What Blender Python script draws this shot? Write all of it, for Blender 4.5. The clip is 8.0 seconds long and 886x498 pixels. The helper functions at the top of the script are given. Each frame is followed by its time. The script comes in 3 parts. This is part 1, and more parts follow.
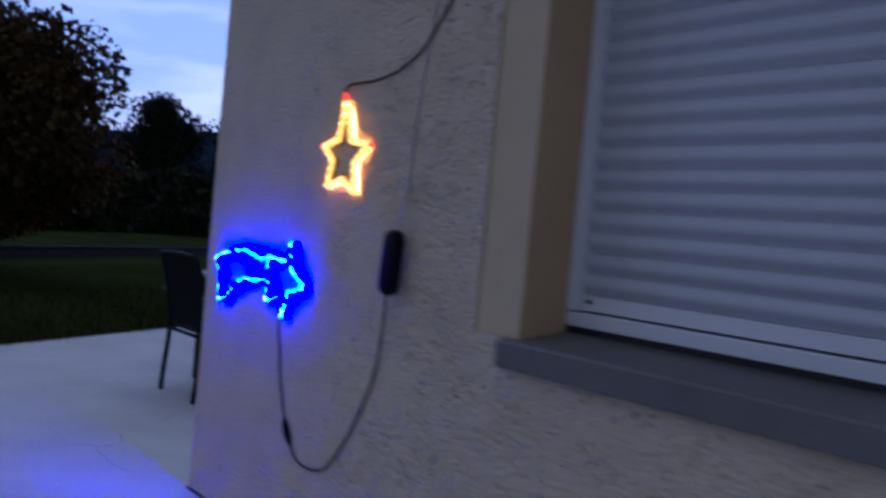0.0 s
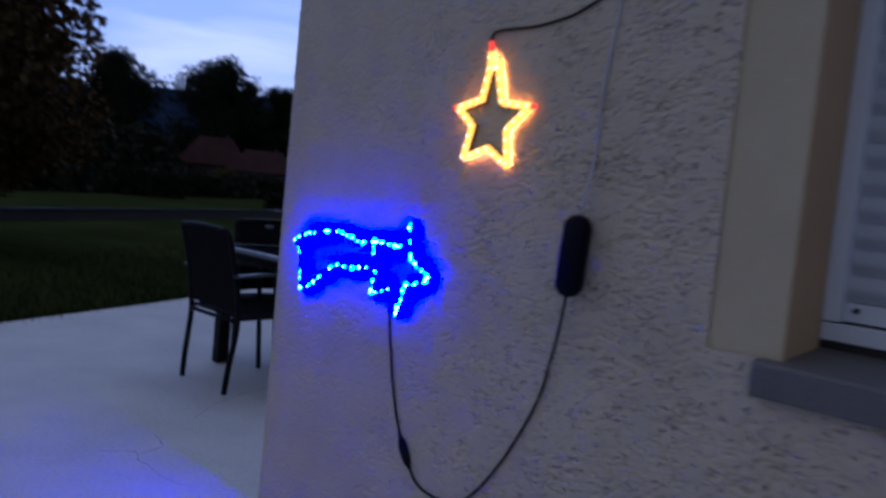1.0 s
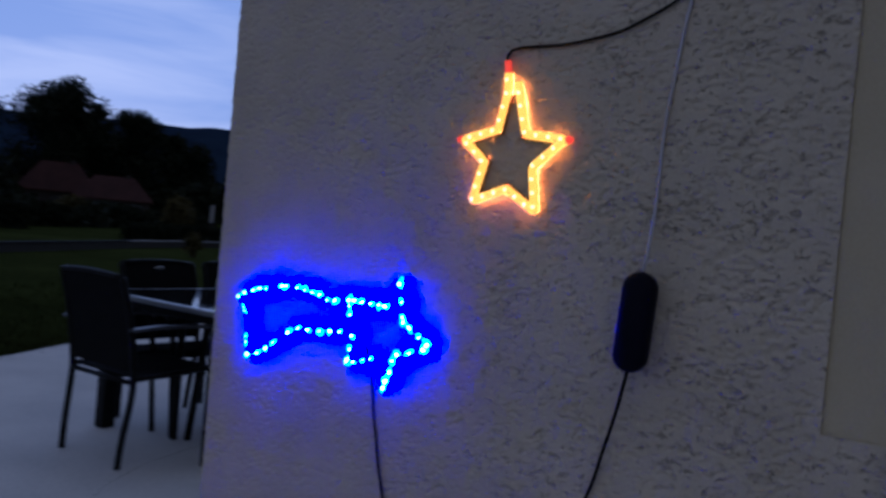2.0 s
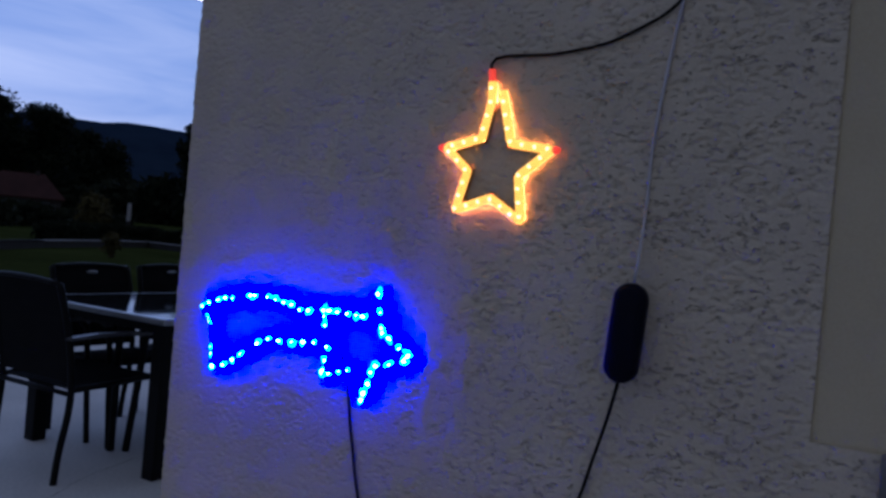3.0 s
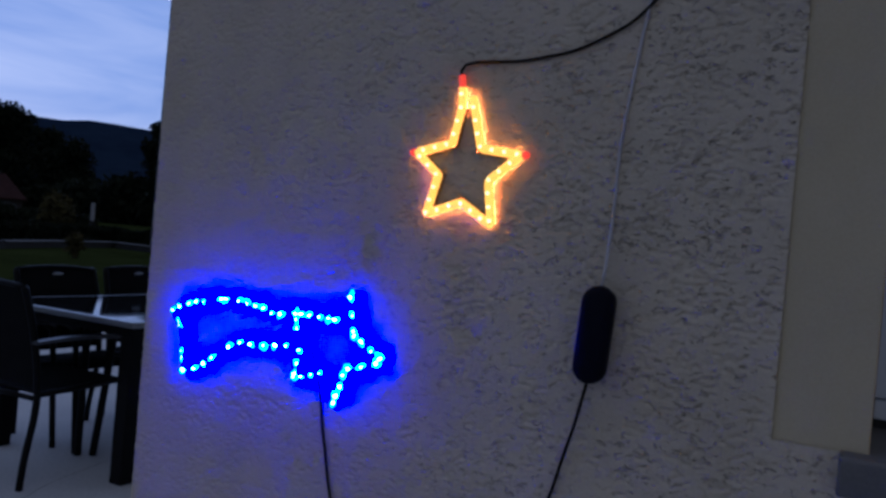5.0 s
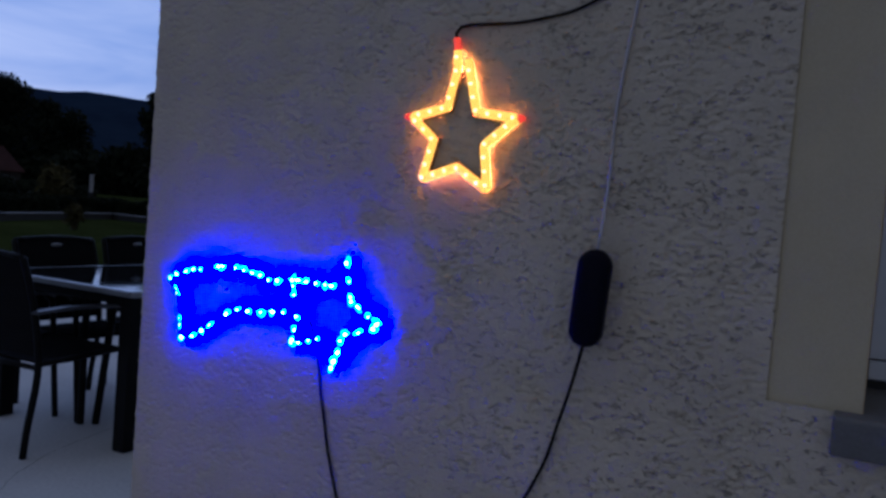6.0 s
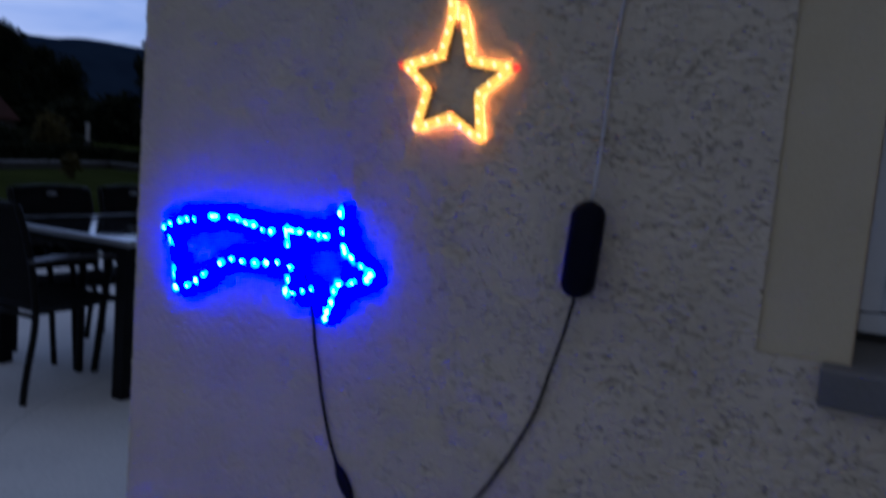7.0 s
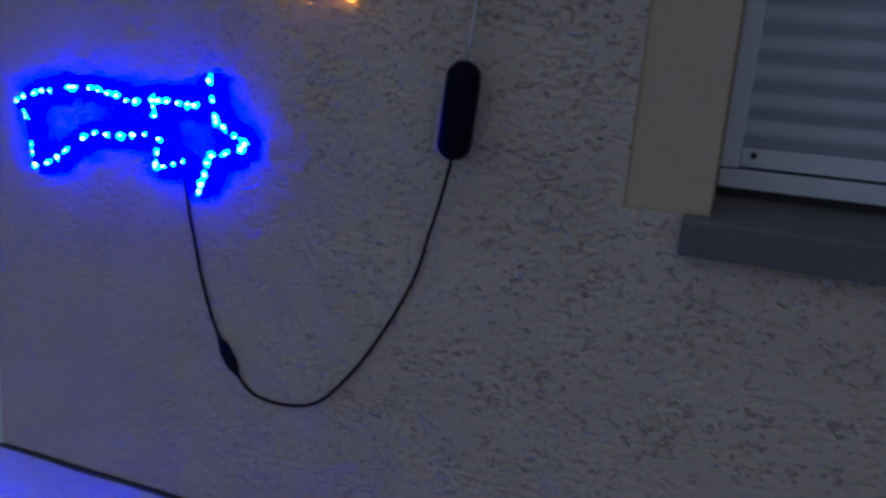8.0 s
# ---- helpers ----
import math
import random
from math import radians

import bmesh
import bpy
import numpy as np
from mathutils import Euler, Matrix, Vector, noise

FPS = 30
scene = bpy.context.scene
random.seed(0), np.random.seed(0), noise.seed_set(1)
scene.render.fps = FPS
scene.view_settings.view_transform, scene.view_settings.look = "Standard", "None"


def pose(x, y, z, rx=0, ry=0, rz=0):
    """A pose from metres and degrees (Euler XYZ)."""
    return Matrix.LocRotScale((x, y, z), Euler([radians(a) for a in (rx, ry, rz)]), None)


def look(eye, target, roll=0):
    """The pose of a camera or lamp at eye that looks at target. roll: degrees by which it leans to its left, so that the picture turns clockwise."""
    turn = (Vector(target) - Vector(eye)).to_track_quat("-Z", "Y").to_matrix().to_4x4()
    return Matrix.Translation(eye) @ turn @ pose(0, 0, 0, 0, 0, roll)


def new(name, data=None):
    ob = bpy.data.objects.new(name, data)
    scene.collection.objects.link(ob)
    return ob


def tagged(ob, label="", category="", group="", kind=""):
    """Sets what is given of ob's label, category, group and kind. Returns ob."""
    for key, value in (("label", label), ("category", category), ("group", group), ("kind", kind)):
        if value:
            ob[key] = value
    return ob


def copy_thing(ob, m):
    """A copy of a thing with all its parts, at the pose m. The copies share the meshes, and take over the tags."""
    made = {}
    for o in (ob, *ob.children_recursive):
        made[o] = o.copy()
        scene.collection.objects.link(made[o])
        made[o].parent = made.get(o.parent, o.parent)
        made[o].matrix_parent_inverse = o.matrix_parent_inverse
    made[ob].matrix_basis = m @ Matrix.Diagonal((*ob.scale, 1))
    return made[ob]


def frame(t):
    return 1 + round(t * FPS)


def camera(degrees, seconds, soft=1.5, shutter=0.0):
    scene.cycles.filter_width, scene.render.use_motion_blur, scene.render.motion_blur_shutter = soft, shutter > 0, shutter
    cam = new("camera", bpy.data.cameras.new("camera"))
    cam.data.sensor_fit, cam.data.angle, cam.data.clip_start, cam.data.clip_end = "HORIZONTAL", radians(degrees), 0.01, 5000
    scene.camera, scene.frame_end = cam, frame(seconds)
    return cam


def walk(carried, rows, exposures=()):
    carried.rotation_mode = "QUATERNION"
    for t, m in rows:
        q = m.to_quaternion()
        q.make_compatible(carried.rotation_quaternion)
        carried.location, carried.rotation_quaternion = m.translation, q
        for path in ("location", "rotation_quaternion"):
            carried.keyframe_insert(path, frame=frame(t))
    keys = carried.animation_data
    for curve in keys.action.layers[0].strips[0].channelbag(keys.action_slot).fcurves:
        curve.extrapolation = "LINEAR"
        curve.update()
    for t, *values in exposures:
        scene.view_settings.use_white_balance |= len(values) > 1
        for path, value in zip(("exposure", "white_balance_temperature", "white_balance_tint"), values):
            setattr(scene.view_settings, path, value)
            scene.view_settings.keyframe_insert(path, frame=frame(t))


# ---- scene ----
cam = camera(57.6, 8.0, soft=3.0, shutter=0.85)
PATH = [
    (0, (3.128, -1.474, 1.156), (1.627, -0.153, 1.113), 5.3),
    (0.3, (2.915, -1.486, 1.155), (1.392, -0.190, 1.116), 4.59),
    (0.5, (2.769, -1.505, 1.155), (1.259, -0.195, 1.078), 5.0),
    (0.7, (2.619, -1.535, 1.155), (1.144, -0.189, 1.055), 5.20),
    (1, (2.396, -1.564, 1.16), (0.974, -0.163, 1.03), 5.7),
    (1.2, (2.256, -1.555, 1.167), (0.874, -0.117, 1.016), 5.40),
    (1.4, (2.129, -1.535, 1.175), (0.791, -0.051, 1.091), 4.35),
    (1.5, (2.072, -1.524, 1.179), (0.745, -0.029, 1.108), 4.7),
    (1.7, (1.975, -1.508, 1.183), (0.726, 0.053, 1.150), 3.22),
    (2, (1.873, -1.499, 1.186), (0.7, 0.121, 1.15), 5.1),
    (2.2, (1.829, -1.502, 1.188), (0.711, 0.156, 1.173), 5.57),
    (3.3, (1.746, -1.566, 1.203), (0.752, 0.170, 1.170), 5.03),
    (3.5, (1.746, -1.571, 1.206), (0.77, 0.174, 1.17), 5.1),
    (4, (1.749, -1.573, 1.21), (0.799, 0.187, 1.197), 5.4),
    (5.5, (1.758, -1.568, 1.205), (0.809, 0.192, 1.164), 4.7),
    (6, (1.762, -1.564, 1.2), (0.82, 0.198, 1.105), 4.5),
    (6.5, (1.768, -1.561, 1.205), (0.813, 0.193, 1.096), 4.7),
    (7, (1.77, -1.555, 1.201), (0.844, 0.205, 0.985), 4.8),
    (7.2, (1.774, -1.552, 1.182), (0.917, 0.230, 0.885), 5.13),
    (7.5, (1.783, -1.548, 1.15), (1.024, 0.263, 0.771), 5.1),
    (7.7, (1.791, -1.544, 1.147), (1.100, 0.285, 0.726), 5.08),
    (8, (1.805, -1.538, 1.146), (1.152, 0.297, 0.691), 4.7),
]
EXPOSURES = [(t, stops, 3900, tint) for t, stops, tint in ((0, 0.5, 36), (0.5, 0.42, 36), (1.0, 0.36, 35), (1.5, -0.02, 35), (2.0, -0.05, 33), (6.0, -0.05, 31), (8.0, -0.02, 29))]
walk(cam, [(t, look(e, g, r)) for t, e, g, r in PATH], EXPOSURES)

# ---- world and sun: dusk under a thinly clouded sky ----
world = bpy.data.worlds.new("dusk_sky")
scene.world = world
world.use_nodes = True
wt = world.node_tree
wt.nodes.clear()
w_out = wt.nodes.new("ShaderNodeOutputWorld")
w_bg = wt.nodes.new("ShaderNodeBackground")
w_sky = wt.nodes.new("ShaderNodeTexSky")
w_sky.sky_type, w_sky.sun_disc = "NISHITA", False
w_sky.sun_elevation, w_sky.sun_rotation = radians(4), radians(-60)
w_sky.dust_density, w_sky.ozone_density = 0.6, 3.0
w_co = wt.nodes.new("ShaderNodeTexCoord")
w_map = wt.nodes.new("ShaderNodeMapping")
w_map.inputs["Scale"].default_value = (2.0, 2.0, 11.0)
w_noise = wt.nodes.new("ShaderNodeTexNoise")
w_noise.inputs["Scale"].default_value, w_noise.inputs["Detail"].default_value = 1.9, 8.0
w_noise.inputs["Distortion"].default_value = 0.5
w_ramp = wt.nodes.new("ShaderNodeValToRGB")
w_ramp.color_ramp.elements[0].position, w_ramp.color_ramp.elements[0].color = 0.40, (3.42, 3.52, 3.20, 1)
w_ramp.color_ramp.elements[1].position, w_ramp.color_ramp.elements[1].color = 0.66, (5.80, 5.10, 3.65, 1)
w_mix = wt.nodes.new("ShaderNodeMix")
w_mix.data_type = "RGBA"
w_mix.inputs["Factor"].default_value = 0.88
wt.links.new(w_co.outputs["Generated"], w_map.inputs["Vector"])
wt.links.new(w_map.outputs["Vector"], w_noise.inputs["Vector"])
wt.links.new(w_noise.outputs["Fac"], w_ramp.inputs["Fac"])
wt.links.new(w_sky.outputs["Color"], w_mix.inputs["A"])
wt.links.new(w_ramp.outputs["Color"], w_mix.inputs["B"])
# the afterglow: brightest in the west-north-west, dim and greyer towards the east
w_dot = wt.nodes.new("ShaderNodeVectorMath")
w_dot.operation = "DOT_PRODUCT"
w_dot.inputs[1].default_value = (math.cos(radians(152)), math.sin(radians(152)), 0.1)
w_range = wt.nodes.new("ShaderNodeMapRange")
w_range.interpolation_type = "SMOOTHSTEP"
w_range.inputs["From Min"].default_value, w_range.inputs["From Max"].default_value = -0.1, 0.95
w_glow = wt.nodes.new("ShaderNodeMix")
w_glow.data_type = "RGBA"
w_glow.inputs["A"].default_value = (0.625, 0.525, 0.345, 1)
w_glow.inputs["B"].default_value = (1, 1, 1, 1)
w_mul = wt.nodes.new("ShaderNodeMix")
w_mul.data_type, w_mul.blend_type = "RGBA", "MULTIPLY"
w_mul.inputs["Factor"].default_value = 1.0
wt.links.new(w_co.outputs["Generated"], w_dot.inputs[0])
wt.links.new(w_dot.outputs["Value"], w_range.inputs["Value"])
wt.links.new(w_range.outputs["Result"], w_glow.inputs["Factor"])
wt.links.new(w_mix.outputs["Result"], w_mul.inputs["A"])
wt.links.new(w_glow.outputs["Result"], w_mul.inputs["B"])
wt.links.new(w_mul.outputs["Result"], w_bg.inputs["Color"])
wt.links.new(w_bg.outputs["Background"], w_out.inputs["Surface"])
w_bg.inputs["Strength"].default_value = 0.10

sun = new("sun", bpy.data.lights.new("sun", "SUN"))
sun.data.energy, sun.data.angle, sun.data.color = 0.02, radians(40), (1.0, 0.88, 0.8)
sun.matrix_world = look((-6, -9, 9), (0, 0, 0))


# ---- materials ----
def material(name, base, rough=0.8, metal=0.0, second=None, scale=8.0, fine=90.0, bump=0.2, depth=0.004, stretch=(1, 1, 1), spec=0.5, rand=0.0):
    """A surface with two colours at two scales of noise, and relief."""
    m = bpy.data.materials.new(name)
    m.use_nodes = True
    nt = m.node_tree
    b = nt.nodes["Principled BSDF"]
    b.inputs["Roughness"].default_value, b.inputs["Metallic"].default_value = rough, metal
    b.inputs["Specular IOR Level"].default_value = spec
    co = nt.nodes.new("ShaderNodeTexCoord")
    mp = nt.nodes.new("ShaderNodeMapping")
    mp.inputs["Scale"].default_value = stretch
    n1, n2 = nt.nodes.new("ShaderNodeTexNoise"), nt.nodes.new("ShaderNodeTexNoise")
    n1.inputs["Scale"].default_value, n1.inputs["Detail"].default_value = scale, 4
    n2.inputs["Scale"].default_value, n2.inputs["Detail"].default_value = fine, 3
    nt.links.new(co.outputs["Object"], mp.inputs["Vector"])
    for n in (n1, n2):
        nt.links.new(mp.outputs["Vector"], n.inputs["Vector"])
    add = nt.nodes.new("ShaderNodeMath")
    add.operation = "MULTIPLY_ADD"
    add.inputs[1].default_value = 0.45
    nt.links.new(n2.outputs["Fac"], add.inputs[0])
    half = nt.nodes.new("ShaderNodeMath")
    half.operation = "MULTIPLY"
    half.inputs[1].default_value = 0.55
    nt.links.new(n1.outputs["Fac"], half.inputs[0])
    nt.links.new(half.outputs[0], add.inputs[2])
    fac = add.outputs[0]
    if rand:
        oi = nt.nodes.new("ShaderNodeObjectInfo")
        sh = nt.nodes.new("ShaderNodeMath")
        sh.operation = "MULTIPLY_ADD"
        sh.inputs[1].default_value = rand
        nt.links.new(oi.outputs["Random"], sh.inputs[0])
        nt.links.new(fac, sh.inputs[2])
        fac = sh.outputs[0]
    ramp = nt.nodes.new("ShaderNodeValToRGB")
    second = second or tuple(c * 0.72 for c in base)
    ramp.color_ramp.elements[0].position, ramp.color_ramp.elements[0].color = 0.34, (*second, 1)
    ramp.color_ramp.elements[1].position, ramp.color_ramp.elements[1].color = 0.62, (*base, 1)
    nt.links.new(fac, ramp.inputs["Fac"])
    nt.links.new(ramp.outputs["Color"], b.inputs["Base Color"])
    if bump:
        bp = nt.nodes.new("ShaderNodeBump")
        bp.inputs["Strength"].default_value, bp.inputs["Distance"].default_value = bump, depth
        nt.links.new(n2.outputs["Fac"], bp.inputs["Height"])
        nt.links.new(bp.outputs["Normal"], b.inputs["Normal"])
    return m


def glowing(name, colour, strength, base=(0.6, 0.6, 0.6)):
    m = bpy.data.materials.new(name)
    m.use_nodes = True
    b = m.node_tree.nodes["Principled BSDF"]
    b.inputs["Base Color"].default_value = (*base, 1)
    b.inputs["Roughness"].default_value = 0.3
    b.inputs["Emission Color"].default_value = (*colour, 1)
    b.inputs["Emission Strength"].default_value = strength
    return m


M_RENDER = material("rough_render", (0.490, 0.432, 0.324), 0.95, second=(0.408, 0.360, 0.270), scale=5, fine=170, bump=0.3, depth=0.002)


def pitted(m, size, stretch, depth, shade_dust):
    """Adds small trowel pits to a material, with shade and dust painted into them."""
    nt = m.node_tree
    b = nt.nodes["Principled BSDF"]
    co = nt.nodes.new("ShaderNodeTexCoord")
    mp = nt.nodes.new("ShaderNodeMapping")
    mp.inputs["Scale"].default_value = stretch
    mp.inputs["Rotation"].default_value = (0, radians(14), 0)
    n = nt.nodes.new("ShaderNodeTexNoise")
    n.inputs["Scale"].default_value, n.inputs["Detail"].default_value, n.inputs["Roughness"].default_value = size, 2.0, 0.55
    n.inputs["Distortion"].default_value = 0.6
    broad = nt.nodes.new("ShaderNodeTexNoise")
    broad.inputs["Scale"].default_value, broad.inputs["Detail"].default_value = 9.0, 2.0
    mixed = nt.nodes.new("ShaderNodeMath")
    mixed.operation = "MULTIPLY_ADD"
    mixed.inputs[1].default_value = 0.30
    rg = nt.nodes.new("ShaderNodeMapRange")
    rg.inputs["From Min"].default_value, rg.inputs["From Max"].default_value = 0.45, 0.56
    nt.links.new(co.outputs["Object"], mp.inputs["Vector"])
    nt.links.new(mp.outputs["Vector"], n.inputs["Vector"])
    nt.links.new(co.outputs["Object"], broad.inputs["Vector"])
    nt.links.new(broad.outputs["Fac"], mixed.inputs[0])
    nt.links.new(n.outputs["Fac"], mixed.inputs[2])
    nt.links.new(mixed.outputs[0], rg.inputs["Value"])
    bp = nt.nodes.new("ShaderNodeBump")
    bp.inputs["Strength"].default_value, bp.inputs["Distance"].default_value = 1.0, depth
    old = b.inputs["Normal"].links[0].from_node
    nt.links.new(old.outputs["Normal"], bp.inputs["Normal"])
    nt.links.new(bp.outputs["Normal"], b.inputs["Normal"])
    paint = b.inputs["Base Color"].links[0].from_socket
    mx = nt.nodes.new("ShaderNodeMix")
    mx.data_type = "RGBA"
    mx.inputs["A"].default_value = (*shade_dust, 1)
    # the painted pit shade and dust is strongest on the rougher part beside the window
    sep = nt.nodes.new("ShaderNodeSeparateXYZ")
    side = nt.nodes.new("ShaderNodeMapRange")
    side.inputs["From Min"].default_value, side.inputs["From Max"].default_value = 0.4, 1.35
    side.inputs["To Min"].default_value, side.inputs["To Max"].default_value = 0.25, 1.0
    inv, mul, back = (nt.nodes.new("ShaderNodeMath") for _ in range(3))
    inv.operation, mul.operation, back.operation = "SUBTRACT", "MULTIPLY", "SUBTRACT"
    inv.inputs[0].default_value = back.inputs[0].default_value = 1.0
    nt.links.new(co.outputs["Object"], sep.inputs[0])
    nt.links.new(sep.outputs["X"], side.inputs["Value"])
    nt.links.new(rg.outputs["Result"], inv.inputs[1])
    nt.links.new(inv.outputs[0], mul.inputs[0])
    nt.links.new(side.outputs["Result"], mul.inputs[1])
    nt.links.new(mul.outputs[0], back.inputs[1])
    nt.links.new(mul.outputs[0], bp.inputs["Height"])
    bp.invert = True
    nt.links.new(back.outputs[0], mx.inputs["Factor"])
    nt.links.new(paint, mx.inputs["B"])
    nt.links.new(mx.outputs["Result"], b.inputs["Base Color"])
    return m


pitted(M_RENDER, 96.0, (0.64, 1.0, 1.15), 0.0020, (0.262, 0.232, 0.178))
M_SMOOTH = material("smooth_band_paint", (0.45, 0.39, 0.245), 0.85, second=(0.40, 0.345, 0.21), scale=4, fine=220, bump=0.15, depth=0.001)
M_REVEAL = material("reveal_dim_warm", (0.42, 0.315, 0.165), 0.85, second=(0.36, 0.265, 0.14), scale=4, fine=200, bump=0.15, depth=0.001)
M_SILL = material("sill_concrete", (0.122, 0.117, 0.113), 0.5, second=(0.084, 0.082, 0.081), scale=6, fine=160, bump=0.25, depth=0.001)
M_PVC = material("white_pvc", (0.60, 0.62, 0.68), 0.42, second=(0.55, 0.57, 0.63), scale=3, fine=60, bump=0.0)
M_SLAT = material("shutter_pvc", (0.39, 0.41, 0.46), 0.45, second=(0.34, 0.36, 0.415), scale=3, fine=40, bump=0.03, depth=0.001, rand=0.12)
M_BLACK = material("black_rubber", (0.012, 0.012, 0.014), 0.55, bump=0.05)
M_CABLE = material("black_cable", (0.005, 0.005, 0.006), 0.7, bump=0.05, spec=0.12)
M_BOX = material("battery_case_plastic", (0.003, 0.003, 0.011), 0.38, spec=0.07, bump=0.02, depth=0.0005)
M_CORD = material("white_cord", (0.45, 0.44, 0.48), 0.6, fine=400, bump=0.2, depth=0.0005)
M_SLAB = material("terrace_concrete", (0.54, 0.53, 0.51), 0.8, second=(0.385, 0.38, 0.375), scale=1.6, fine=60, bump=0.25, depth=0.002)
M_CRACK = material("crack_dirt", (0.16, 0.155, 0.15), 0.95, bump=0.2)
M_LAWN = material("lawn", (0.033, 0.041, 0.010), 0.95, second=(0.015, 0.019, 0.005), scale=0.35, fine=9, bump=0.8, depth=0.05, spec=0.0)
M_GRASS = material("grass_blades", (0.034, 0.042, 0.011), 0.8, second=(0.016, 0.020, 0.006), scale=3, fine=20, bump=0, spec=0.0)
M_ALU = material("anthracite_aluminium", (0.006, 0.006, 0.007), 0.45, spec=0.1, bump=0.02)
M_EDGE = material("brushed_aluminium_edge", (0.42, 0.43, 0.45), 0.32, metal=0.7, fine=200, bump=0.02, stretch=(1, 8, 8))
M_ARM = material("armrest_aluminium", (0.10, 0.10, 0.11), 0.35, metal=0.6, fine=200, bump=0.02)
M_MESH = material("textilene", (0.009, 0.009, 0.010), 0.85, spec=0.06, second=(0.006, 0.006, 0.007), fine=420, bump=0.4, depth=0.0012, stretch=(1, 1, 2))
M_GLASS = material("dark_table_glass", (0.010, 0.011, 0.013), 0.05, bump=0.0, spec=0.7)
M_BARK = material("bark", (0.035, 0.028, 0.022), 0.95, scale=3, fine=18, bump=0.8, depth=0.03, spec=0.1)
M_LEAF_BROWN = material("autumn_leaves", (0.066, 0.041, 0.010), 0.85, second=(0.027, 0.020, 0.006), scale=0.6, fine=3, bump=0, spec=0.1)
M_LEAF = material("dark_leaves", (0.014, 0.018, 0.009), 0.9, second=(0.007, 0.010, 0.005), scale=0.5, fine=3, bump=0, spec=0.1)
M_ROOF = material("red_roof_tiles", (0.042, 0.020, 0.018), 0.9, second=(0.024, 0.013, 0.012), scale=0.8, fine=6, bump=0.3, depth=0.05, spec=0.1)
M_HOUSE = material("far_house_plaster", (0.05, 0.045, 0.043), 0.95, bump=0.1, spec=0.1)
M_DARKWIN = material("far_window_glass", (0.01, 0.011, 0.014), 0.2, bump=0)
# distance haze is mixed into the hill colour as blue
M_HILL = material("hazed_wooded_hill", (0.018, 0.027, 0.049), 1.0, second=(0.012, 0.018, 0.036), scale=0.01, fine=0.05, bump=0, spec=0.0)
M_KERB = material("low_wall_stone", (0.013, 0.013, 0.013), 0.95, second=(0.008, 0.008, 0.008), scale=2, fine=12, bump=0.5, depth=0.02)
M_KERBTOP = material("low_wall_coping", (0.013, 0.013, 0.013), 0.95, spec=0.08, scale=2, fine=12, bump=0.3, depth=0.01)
M_PALETOP = material("pale_coping", (0.16, 0.16, 0.165), 0.9, spec=0.1, scale=2, fine=12, bump=0.3, depth=0.01)
M_SHRUB = material("olive_shrub_leaves", (0.060, 0.052, 0.016), 0.85, second=(0.030, 0.028, 0.010), scale=2, fine=8, bump=0, spec=0.1)
M_WHITE = material("white_painted_post", (0.26, 0.26, 0.27), 0.7, bump=0.1)
M_POLE = material("pole_steel", (0.05, 0.05, 0.055), 0.6, metal=0.4, bump=0.05)
M_PLASTER = material("plain_plaster", (0.5, 0.45, 0.36), 0.9, bump=0.1)
M_FRAME = material("brown_frame_strip", (0.30, 0.16, 0.07), 0.7, bump=0.02)
M_BLUE = glowing("blue_light_tube", (0.0, 0.0, 1.0), 2.5, (0.02, 0.02, 0.4))
M_BLUE_STRIP = glowing("blue_glow_helper", (0.0, 0.0, 1.0), 490.0, (0.02, 0.02, 0.4))
M_BLUE_GLARE = glowing("blue_led_glare", (0.05, 0.52, 1.0), 3.0)
M_BLUE_LED = glowing("blue_led", (0.95, 1.0, 0.95), 4.5)
M_AMBER = glowing("amber_light_tube", (1.0, 0.42, 0.0), 1.6, (0.6, 0.35, 0.05))
M_AMBER_STRIP = glowing("amber_glow_helper", (1.0, 0.20, 0.0), 130.0, (0.6, 0.35, 0.05))
M_AMBER_LED = glowing("amber_led", (1.0, 0.80, 0.14), 1.7)
M_REDCAP = glowing("red_end_cap", (1.0, 0.05, 0.0), 0.95, (0.5, 0.03, 0.02))
M_LAMP = glowing("street_lamp_glass", (1.0, 0.68, 0.36), 3.9)


# ---- mesh helpers ----
def mesh_of(name, bm, mat, smooth=False):
    me = bpy.data.meshes.new(name)
    bm.to_mesh(me)
    bm.free()
    me.materials.append(mat)
    if smooth:
        me.polygons.foreach_set("use_smooth", [True] * len(me.polygons))
    return me


def part(name, bm, mat, parent, label="", smooth=False, m=None):
    ob = new(name, mesh_of(name, bm, mat, smooth))
    ob.parent = parent
    if m is not None:
        ob.matrix_basis = m
    return tagged(ob, label)


def thing(name, label, category, m=None, group="", kind=""):
    ob = new(name)
    ob.empty_display_size = 0.1
    if m is not None:
        ob.matrix_basis = m
    return tagged(ob, label, category, group, kind)


def add_box(bm, x0, x1, y0, y1, z0, z1, bevel=0.0, seg=2):
    vs = [bm.verts.new(p) for p in ((x0, y0, z0), (x1, y0, z0), (x1, y1, z0), (x0, y1, z0), (x0, y0, z1), (x1, y0, z1), (x1, y1, z1), (x0, y1, z1))]
    fs = [bm.faces.new([vs[i] for i in q]) for q in ((3, 2, 1, 0), (4, 5, 6, 7), (0, 1, 5, 4), (1, 2, 6, 5), (2, 3, 7, 6), (3, 0, 4, 7))]
    if bevel:
        es = list({e for f in fs for e in f.edges})
        bmesh.ops.bevel(bm, geom=es, offset=bevel, segments=seg, affect="EDGES", profile=0.6)
    return bm


def box(x0, x1, y0, y1, z0, z1, bevel=0.0, seg=2):
    return add_box(bmesh.new(), x0, x1, y0, y1, z0, z1, bevel, seg)


